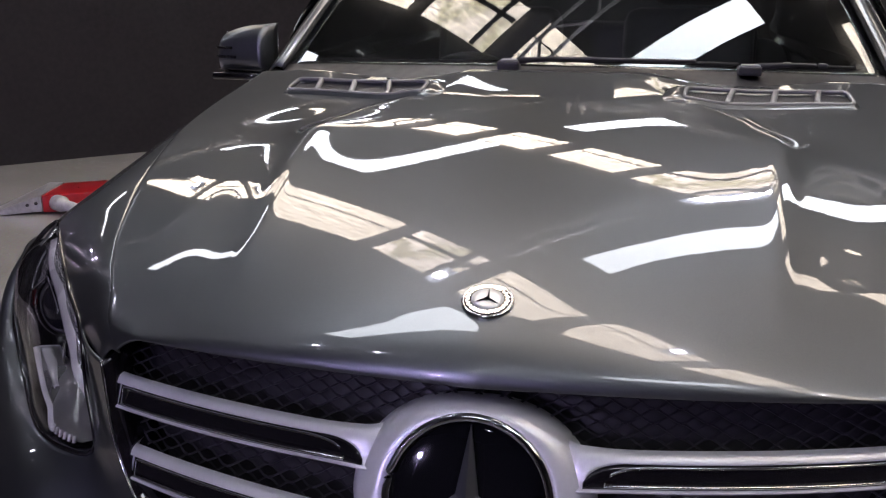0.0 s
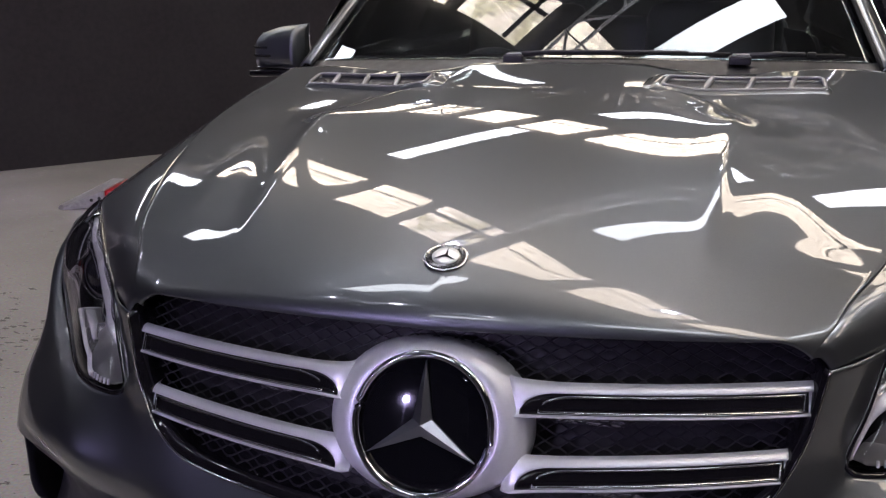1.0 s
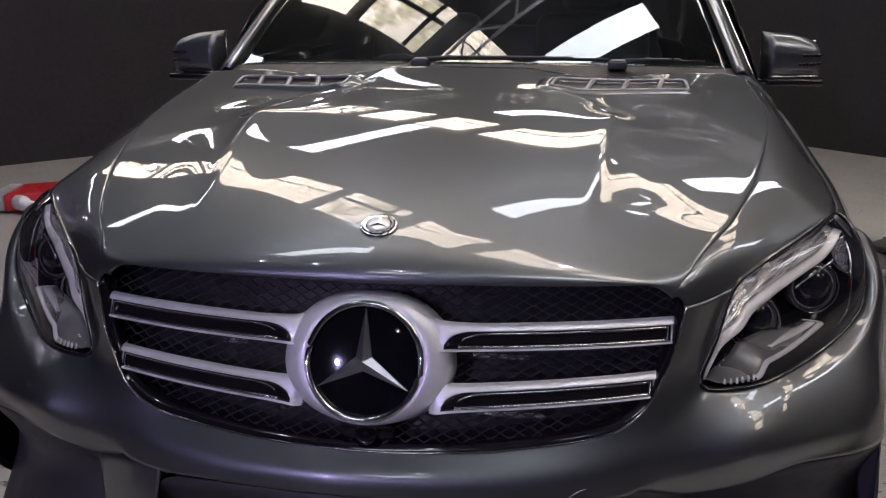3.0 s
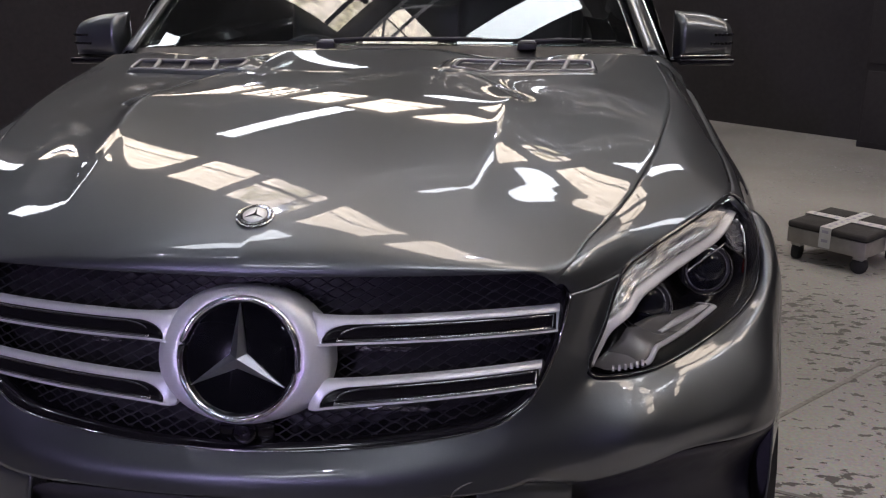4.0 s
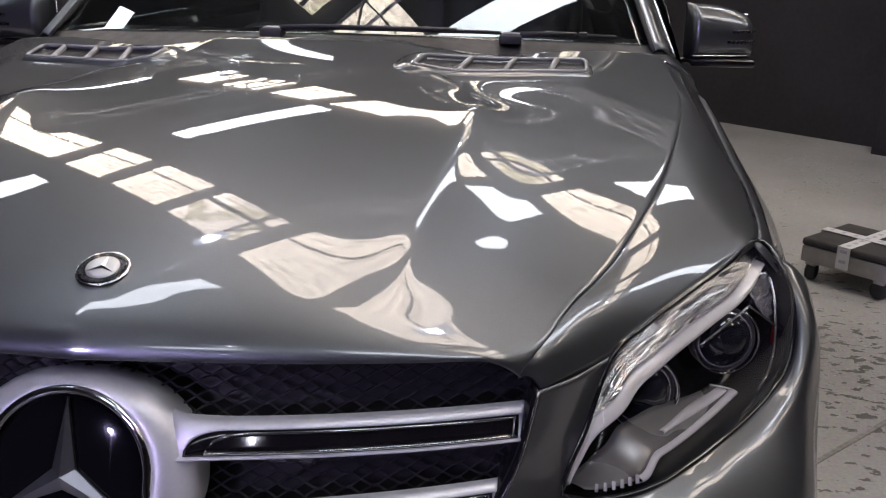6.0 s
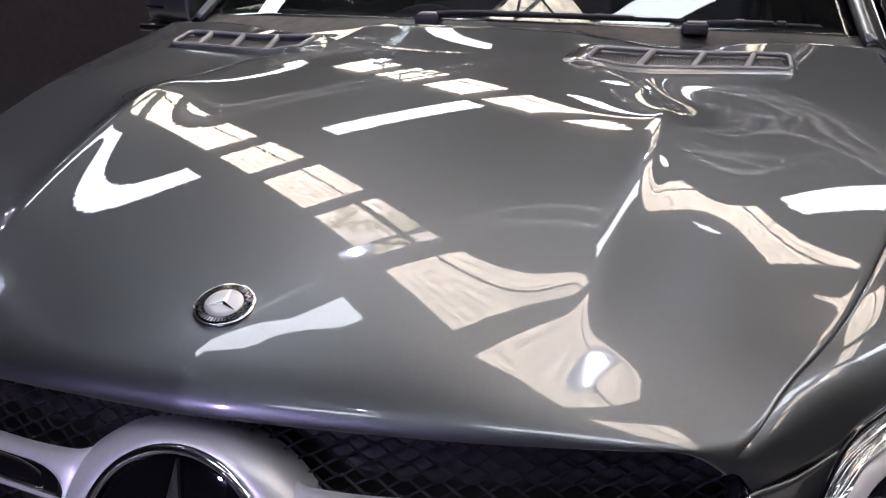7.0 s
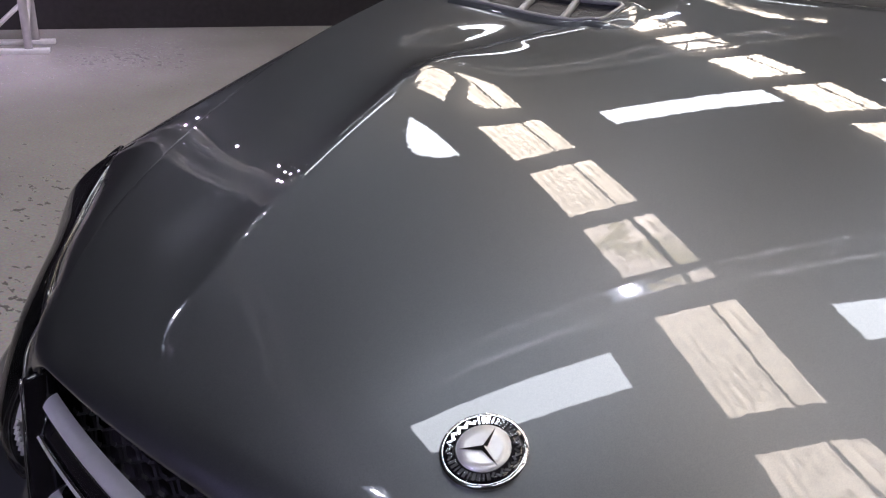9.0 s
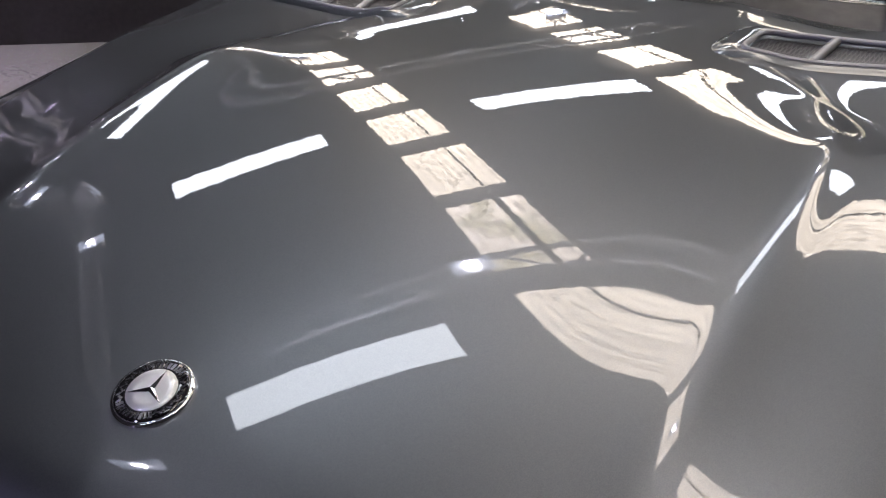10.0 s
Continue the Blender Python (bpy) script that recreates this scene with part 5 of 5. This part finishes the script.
# pillars and roof edge
for s in (1, -1):
    inn = [tuple(np.array(screen_pt(s * 0.992, t)) + np.array([0, -0.003, 0.003])) for t in (0.0, 0.33, 0.66, 1.0)]
    out = [(x + s * 0.038, y + 0.012, z - 0.004) for x, y, z in inn]
    outer = [(x + s * 0.066, y + 0.075, z - 0.020) for x, y, z in inn]
    mid = [((a[0] + b[0]) / 2, (a[1] + b[1]) / 2 - 0.006, (a[2] + b[2]) / 2 + 0.010) for a, b in zip(inn, out)]
    v, f = sheet(loft([inn, mid, out, outer], 40, 16))
    raw("front_pillar", v, turned(f) if s > 0 else f, PAINT, car, "grey windscreen pillar", solid=0.004)
    for shift, r, mat, word in ((0.001, 0.0055, RUBBER, "black screen seal"), (0.047, 0.0045, RUBBER, "black door seal"), (0.058, 0.0035, CHROME, "thin bright door frame edge")):
        bm = bm_new()
        tube(bm, spline([(x + s * shift, y - 0.002 + max(0.0, shift - 0.03) * 1.8, z + 0.004 - max(0.0, shift - 0.03) * 0.4) for x, y, z in inn], 24), r, 8)
        part("pillar_seal", bm, mat, car, word)
    # cowl corner between wing, pillar and bonnet
    c0 = [(s * 0.768, 1.335, 1.128), (s * 0.80, 1.36, 1.125), (s * 0.868, 1.40, 1.083)]
    c1 = [(s * 0.765, 1.495, 1.164), (s * 0.812, 1.515, 1.158), (s * 0.880, 1.58, 1.108)]
    v, f = sheet(loft([c0, [((a[0] + b[0]) / 2, (a[1] + b[1]) / 2, (a[2] + b[2]) / 2 + 0.006) for a, b in zip(c0, c1)], c1], 14, 8))
    raw("cowl_corner", v, f if s > 0 else turned(f), PAINT, car, solid=0.003)


def door_mirror(s):
    """A two-part mirror on a flat foot: painted cap, dark base with slots, glass."""
    def front(t):
        end = math.sqrt(max(0.0, 1 - max(0.0, (t - 0.78) / 0.22) ** 2)) * 0.9 + 0.1
        return end, 0.085 * end * math.sqrt(min(1.0, 0.06 + t / 0.10))

    rows = []
    for t in np.linspace(0, 1, 26):
        end, dep = front(t)
        low = 1.134 + 0.004 * t
        high = 1.278 - 0.012 * t - 0.060 * max(0.0, t - 0.35) ** 1.8 - 0.030 * (1 - end)
        ring = []
        for a in np.linspace(0, 2 * math.pi, 32, endpoint=False):
            c, q = math.cos(a), math.sin(a)
            y = 1.735 + 0.04 * t - dep * math.copysign(abs(c) ** 0.6, c) * (1 if c > 0 else 0.35)
            ring.append((s * (0.880 + 0.185 * t), y + 0.022 * max(0.0, q), (low + high) / 2 + (high - low) / 2 * math.copysign(abs(q) ** 0.5, q)))
        rows.append(ring)
    v, f = sheet(rows, wrap=True)
    cap = raw("door_mirror", v, f if s < 0 else turned(f), PAINT, car, "grey door mirror with slotted outer edge")
    for q in (rows[0], rows[-1]):
        bm = bm_new()
        bm.faces.new([bm.verts.new(p) for p in q])
        part("mirror_end", bm, PAINT, cap)
    # two rows of slots round the outer edge, a bright line under them and a small lamp
    for row, zz in ((0, 1.208), (1, 1.182)):
        for k in range(6 + row):
            t = 0.93 - 0.060 * k
            bm = bm_new()
            box(bm, (0, 0, 0), (0.0085, 0.010, 0.0085), Matrix.Translation((s * (0.880 + 0.185 * t), 1.735 + 0.04 * t - front(t)[1] + 0.002, zz)) @ Matrix.Rotation(s * 0.9 * max(0.0, t - 0.70) / 0.3, 4, "Z"), bevel=0.0015)
            part("slot", bm, GLOSS_BLACK, cap)
    bm = bm_new()
    tube(bm, [(s * (0.880 + 0.185 * t), 1.735 + 0.04 * t - front(t)[1] * 0.94, 1.146) for t in np.linspace(0.06, 0.96, 24)], 0.0022, 6)
    part("bright_line", bm, CHROME, cap, "bright lower edge line")
    bm = bm_new()
    box(bm, (s * 0.972, 1.700, 1.128), (0.165, 0.085, 0.020), bevel=0.006)
    part("lower_shell", bm, GLOSS_BLACK, cap, "black lower shell")
    bm = bm_new()
    box(bm, (s * 0.965, 1.762, 1.200), (0.165, 0.006, 0.100), bevel=0.003)
    part("mirror_glass", bm, CHROME, cap, "mirror glass")
    bm = bm_new()
    box(bm, (s * 0.905, 1.745, 1.128), (0.16, 0.055, 0.014), bevel=0.005)
    part("mirror_foot", bm, GLOSS_BLACK, cap, "flat black mirror foot")
    return cap


door_mirror(1)
door_mirror(-1)

# ---------------------------------------------------------------- cabin and rear body
rows = []
for t in np.linspace(0, 1, 24):
    y = 2.30 + 1.87 * t
    half = 0.575 + 0.05 * math.sin(math.pi * min(1, t * 1.2)) - 0.06 * t
    zc = 1.682 + 0.085 * math.sin(math.pi * (0.12 + 0.72 * t)) - 0.035
    rows.append([(half * a, y + 0.16 * (a * a) * (1 - t) , zc + 0.02 - 0.055 * abs(a) ** 2.4) for a in np.linspace(-1, 1, 25)])
v, f = sheet(rows)
raw("roof", v, f, PAINT, car, "grey roof panel", solid=0.004)
for s in (1, -1):
    rows = []
    for y in np.linspace(1.40, 4.62, 90):
        zb = arch(y, REAR_AXLE)
        taper = 0.10 * ease(4.0, 4.62, y)
        shoulder = 1.085 + 0.035 * min(1, (y - 1.4) / 1.0)
        prof = [(s * (0.868 + 0.012 * min(1, (y - 1.4)) - taper), y, shoulder), (s * (0.905 - taper), y, shoulder - 0.035), (s * (0.945 - taper), y, 0.95), (s * (0.955 - taper), y, max(zb + 0.02, 0.80)), (s * (0.955 - taper), y, max(zb + 0.008, 0.60)), (s * (0.925 - taper), y, zb)]
        rows.append(spline(prof, 20))
    v, f = sheet(rows)
    raw("body_side", v, f if s > 0 else turned(f), PAINT, car, "grey doors and rear flank", solid=0.004)
    # side glass
    gl = [[(s * 0.872, y, 1.095 + 0.02 * min(1, y - 1.5)) for y in np.linspace(1.62, 4.35, 20)], [(s * (0.80 - 0.0 * y), y, 1.36) for y in np.linspace(1.86, 4.33, 20)], [(s * 0.690, y, 1.655 - 0.03 * ease(3.4, 4.25, y)) for y in np.linspace(2.36, 4.25, 20)]]
    v, f = sheet(loft(gl, 30, 8))
    sg = raw("side_window", v, f if s < 0 else turned(f), PRIVACY, car, "dark tinted side glass", solid=0.004)
    bm = bm_new()
    tube(bm, spline([(s * 0.690, 2.38, 1.672), (s * 0.70, 3.2, 1.70), (s * 0.69, 4.1, 1.64)], 30), 0.016, 8)
    part("roof_rail", bm, SATIN, car, "satin roof rail")
    bm = bm_new()
    tube(bm, spline([(s * 0.93, 1.32, 0.30), (s * 0.945, 2.2, 0.28), (s * 0.93, 3.3, 0.30)], 20), 0.03, 8)
    part("sill", bm, MATT_BLACK, car, "black sill")
# tail
v, f = sheet(loft([[(-0.62, 4.17, 1.62), (0, 4.20, 1.655), (0.62, 4.17, 1.62)], [(-0.74, 4.42, 1.25), (0, 4.46, 1.27), (0.74, 4.42, 1.25)], [(-0.84, 4.62, 1.08), (0, 4.72, 1.08), (0.84, 4.62, 1.08)], [(-0.85, 4.62, 0.75), (0, 4.76, 0.75), (0.85, 4.62, 0.75)], [(-0.83, 4.60, 0.35), (0, 4.72, 0.35), (0.83, 4.60, 0.35)]], 24, 24))
raw("tailgate", v, turned(f), PAINT, car, "grey tailgate", solid=0.004)
bm = bm_new()
box(bm, (0, 2.6, 0.30), (1.62, 3.9, 0.10), bevel=0.02)
part("floor_pan", bm, MATT_BLACK, car)
bm = bm_new()
box(bm, (0, 0.62, 0.66), (1.0, 0.80, 0.36), bevel=0.03)
part("engine_block", bm, MATT_BLACK, car)
bm = bm_new()
box(bm, (0, 1.36, 0.80), (1.5, 0.04, 0.60), bevel=0.01)
part("bulkhead", bm, MATT_BLACK, car)


def wheel(x, y):
    s = 1 if x > 0 else -1
    m = Matrix.Translation((x, y, 0.375)) @ Matrix.Rotation(radians(90) * s, 4, "Y")
    bm = bm_new()
    lathe(bm, [(0.25, -0.12), (0.34, -0.125), (0.368, -0.105), (0.375, -0.06), (0.375, 0.06), (0.368, 0.105), (0.34, 0.125), (0.25, 0.12)], 48, m)
    w = part("wheel", bm, RUBBER, car, "black tyre on an alloy wheel")
    bm = bm_new()
    lathe(bm, [(0.255, 0.115), (0.245, 0.09), (0.235, -0.08), (0.20, -0.09)], 40, m)
    part("rim", bm, ALLOY, w, "silver alloy rim")
    for k in range(10):
        a = 2 * math.pi * k / 10
        bm = bm_new()
        box(bm, (0.14, 0, 0.085), (0.21, 0.028, 0.03), m @ Matrix.Rotation(a, 4, "Z"), bevel=0.006)
        part("spoke", bm, ALLOY, w)
    bm = bm_new()
    lathe(bm, [(0.055, 0.06), (0.055, 0.10), (0.03, 0.108), (0.0, 0.108)], 24, m)
    part("hub_cap", bm, ALLOY, w)


for x in (0.80, -0.80):
    for y in (FRONT_AXLE, REAR_AXLE):
        wheel(x, y)
# wheel housings
for s in (1, -1):
    for yc in (FRONT_AXLE, REAR_AXLE):
        rows = []
        for a in np.linspace(-0.35, math.pi + 0.35, 24):
            rows.append([(s * x, yc + 0.435 * math.cos(a), 0.38 + 0.435 * math.sin(a)) for x in (0.60, 0.80, 0.935)])
        v, f = sheet(rows)
        raw("wheel_housing", v, f, MATT_BLACK, car)

# cabin seen dimly through the glass
v, f = sheet(loft([[(-0.72, 1.50, 1.160), (0, 1.36, 1.165), (0.72, 1.50, 1.160)], [(-0.73, 1.75, 1.165), (0, 1.66, 1.175), (0.73, 1.75, 1.165)], [(-0.73, 1.98, 1.130), (0, 1.95, 1.130), (0.73, 1.98, 1.130)], [(-0.73, 2.0, 0.80), (0, 1.98, 0.80), (0.73, 2.0, 0.80)]], 30, 16))
raw("dashboard", v, turned(f), DASH, car, "black dashboard", solid=0.01)
bm = bm_new()
W = Matrix.Translation((-0.37, 2.12, 0.98)) @ Matrix.Rotation(radians(68), 4, "X")
tube(bm, [W @ Vector((0.19 * math.cos(a), 0.19 * math.sin(a), 0)) for a in np.linspace(0, 2 * math.pi, 40, endpoint=False)], 0.016, 10, closed=True)
sw = part("steering_wheel", bm, SEAT, car, "black leather steering wheel")
bm = bm_new()
box(bm, (0, 0, 0), (0.36, 0.05, 0.02), W, bevel=0.008)
box(bm, (0, -0.02, 0.0), (0.13, 0.12, 0.04), W, bevel=0.02)
part("wheel_hub", bm, DASH, sw)
for x in (-0.37, 0.37):
    bm = bm_new()
    box(bm, (x, 2.55, 0.62), (0.52, 0.54, 0.20), bevel=0.06)
    seat = part("front_seat", bm, SEAT, car, "black leather front seat")
    bm = bm_new()
    box(bm, (0, 0, 0), (0.50, 0.16, 0.66), Matrix.Translation((x, 2.86, 0.98)) @ Matrix.Rotation(radians(-16), 4, "X"), bevel=0.06)
    part("backrest", bm, SEAT, seat)
    bm = bm_new()
    box(bm, (0, 0, 0), (0.27, 0.10, 0.18), Matrix.Translation((x, 2.97, 1.40)) @ Matrix.Rotation(radians(-12), 4, "X"), bevel=0.04)
    part("headrest", bm, SEAT, seat)
bm = bm_new()
box(bm, (0, 0, 0), (0.24, 0.05, 0.07), Matrix.Translation((0, 1.93, 1.52)), bevel=0.02)
part("rear_view_mirror", bm, DASH, car, "black interior mirror")
bm = bm_new()
box(bm, (0, 3.45, 0.78), (1.40, 0.14, 0.90), bevel=0.05)
part("rear_seat", bm, SEAT, car, "black rear bench")

# ---------------------------------------------------------------- things on the floor
def dolly():
    """A low padded wheeled dolly, taped crosswise."""
    m = Matrix.Translation((2.03, 3.27, 0)) @ Matrix.Rotation(radians(44), 4, "Z")
    ob = thing("wheeled_dolly", "low grey wheeled dolly with charcoal pads and crossed tape", "dolly")
    ob.matrix_world = m
    bm = bm_new()
    box(bm, (0, 0, 0.125), (0.40, 0.40, 0.075), bevel=0.004)
    part("frame", bm, CARTON, ob, "dull galvanised frame")
    for x in (-0.105, 0.105):
        for y in (-0.105, 0.105):
            bm = bm_new()
            box(bm, (x, y, 0.180), (0.198, 0.198, 0.035), bevel=0.012)
            part("pad", bm, FELT, ob, "charcoal pad")
    for k, (sx, sy) in enumerate(((0.42, 0.058), (0.058, 0.42))):
        bm = bm_new()
        box(bm, (0, 0, 0.2005 + 0.002 * k), (sx, sy, 0.002))
        t = part("tape", bm, TAPE, ob, "white printed tape", smooth=False)
        for e in (-1, 1):
            bm = bm_new()
            if k:
                box(bm, (0, e * 0.2095, 0.150), (sx, 0.002, 0.10))
            else:
                box(bm, (e * 0.2095, 0, 0.150), (0.002, sy, 0.10))
            part("tape_end", bm, TAPE, t, smooth=False)
            for j in range(2):
                bm = bm_new()
                if k:
                    box(bm, (0, e * 0.2110, 0.135 + 0.045 * j), (0.032, 0.001, 0.014))
                else:
                    box(bm, (e * 0.2110, 0, 0.135 + 0.045 * j), (0.001, 0.032, 0.014))
                part("print_bar", bm, INK, t, smooth=False)
        for j in range(7):
            bm = bm_new()
            q = -0.17 + 0.057 * j
            box(bm, (q, 0, 0.2017 + 0.002 * k) if not k else (0, q, 0.2017 + 0.002 * k), (0.026, 0.018, 0.0006))
            part("print_bar", bm, INK, t, smooth=False)
    for x in (-0.16, 0.16):
        for y in (-0.16, 0.16):
            bm = bm_new()
            lathe(bm, [(0.012, -0.020), (0.036, -0.020), (0.040, -0.012), (0.040, 0.012), (0.036, 0.020), (0.012, 0.020)], 24, Matrix.Translation((x, y, 0.040)) @ Matrix.Rotation(radians(60 + 50 * x * y / 0.0256), 4, "Z") @ Matrix.Rotation(radians(90), 4, "X"))
            c = part("castor", bm, RUBBER, ob, "black rubber castor")
            bm = bm_new()
            box(bm, (x, y, 0.078), (0.05, 0.05, 0.02), bevel=0.004)
            part("castor_fork", bm, STEEL, c)
    return ob


dolly()


def prism(bm, base, top):
    """A closed solid between two outlines of as many corners."""
    lo, hi = [bm.verts.new(p) for p in base], [bm.verts.new(p) for p in top]
    n = len(lo)
    bm.faces.new(lo[::-1])
    bm.faces.new(hi)
    for k in range(n):
        bm.faces.new((lo[k], lo[(k + 1) % n], hi[(k + 1) % n], hi[k]))
    bmesh.ops.recalc_face_normals(bm, faces=bm.faces[:])


def lift_arm():
    """A red floor lift arm with a scuffed steel ramp and a swivel tube."""
    ob = thing("lift_arm", "red car lift arm with a scuffed steel ramp on the floor", "car lift")
    ob.matrix_world = Matrix.Translation((-3.365, 4.16, 0)) @ Matrix.Rotation(radians(33), 4, "Z")
    bm = bm_new()
    end = ((0.06, 0.24), (-0.07, -0.12), (1.27, -0.12), (1.27, 0.24))
    prism(bm, [(x, y, 0.012) for x, y in end], [(x, y, 0.120) for x, y in end])
    bmesh.ops.bevel(bm, geom=bm.edges[:], offset=0.007, segments=2, affect="EDGES", profile=0.5)
    part("arm", bm, RED, ob, "glossy red steel arm")
    bm = bm_new()
    prism(bm, [(0.055, 0.24, 0.02), (-0.05, 0.29, 0.02), (-0.38, 0.02, 0.0), (-0.345, -0.055, 0.0), (-0.075, -0.12, 0.02)],
          [(0.055, 0.24, 0.124), (-0.024, 0.29, 0.122), (-0.36, 0.02, 0.026), (-0.33, -0.045, 0.026), (-0.075, -0.12, 0.124)])
    bmesh.ops.bevel(bm, geom=bm.edges[:], offset=0.004, segments=2, affect="EDGES", profile=0.5)
    part("ramp", bm, GALV, ob, "scuffed grey steel ramp", smooth=False)
    pivot = Matrix.Translation((0.02, -0.125, 0.070)) @ Vector((0.55, -0.83, -0.06)).to_track_quat("Z", "Y").to_matrix().to_4x4()
    bm = bm_new()
    lathe(bm, [(0.0, -0.02), (0.046, -0.02), (0.050, -0.01), (0.050, 0.05), (0.046, 0.06), (0.034, 0.062), (0.034, 0.36), (0.0, 0.36)], 28, pivot)
    part("pivot", bm, GALV, ob, "grey steel pivot tube")
    for k in range(2):
        bm = bm_new()
        lathe(bm, [(0.0, 0.0), (0.011, 0.0), (0.011, 0.008), (0.0, 0.009)], 6, Matrix.Translation((-0.105 - 0.05 * k, -0.116 + 0.012 * k, 0.075 - 0.01 * k)) @ Matrix.Rotation(radians(100), 4, "X"))
        part("bolt", bm, MATT_BLACK, ob)
    return ob


lift_arm()


def cabinet(u, w, wide):
    """A black cabinet against the wall, with recessed door panels."""
    ob = thing("black_cabinet", "tall matt black cabinet against the black wall", "cabinet", "black cabinets", at=hall(u, w, 0))
    ob.rotation_euler = (0, 0, TURN)
    bm = bm_new()
    box(bm, (0.14, 0, 1.1), (0.28, wide, 2.2), bevel=0.006)
    part("body", bm, DRAPE, ob)
    for k, (z, h) in enumerate(((0.33, 0.56), (0.98, 0.62), (1.68, 0.66))):
        bm = bm_new()
        box(bm, (-0.008, 0, z), (0.016, wide - 0.06, h), bevel=0.004)
        part("panel", bm, DRAPE, ob)
    return ob


for k in range(4):
    cabinet(6.69, 1.75 - 0.92 * k, 0.90)
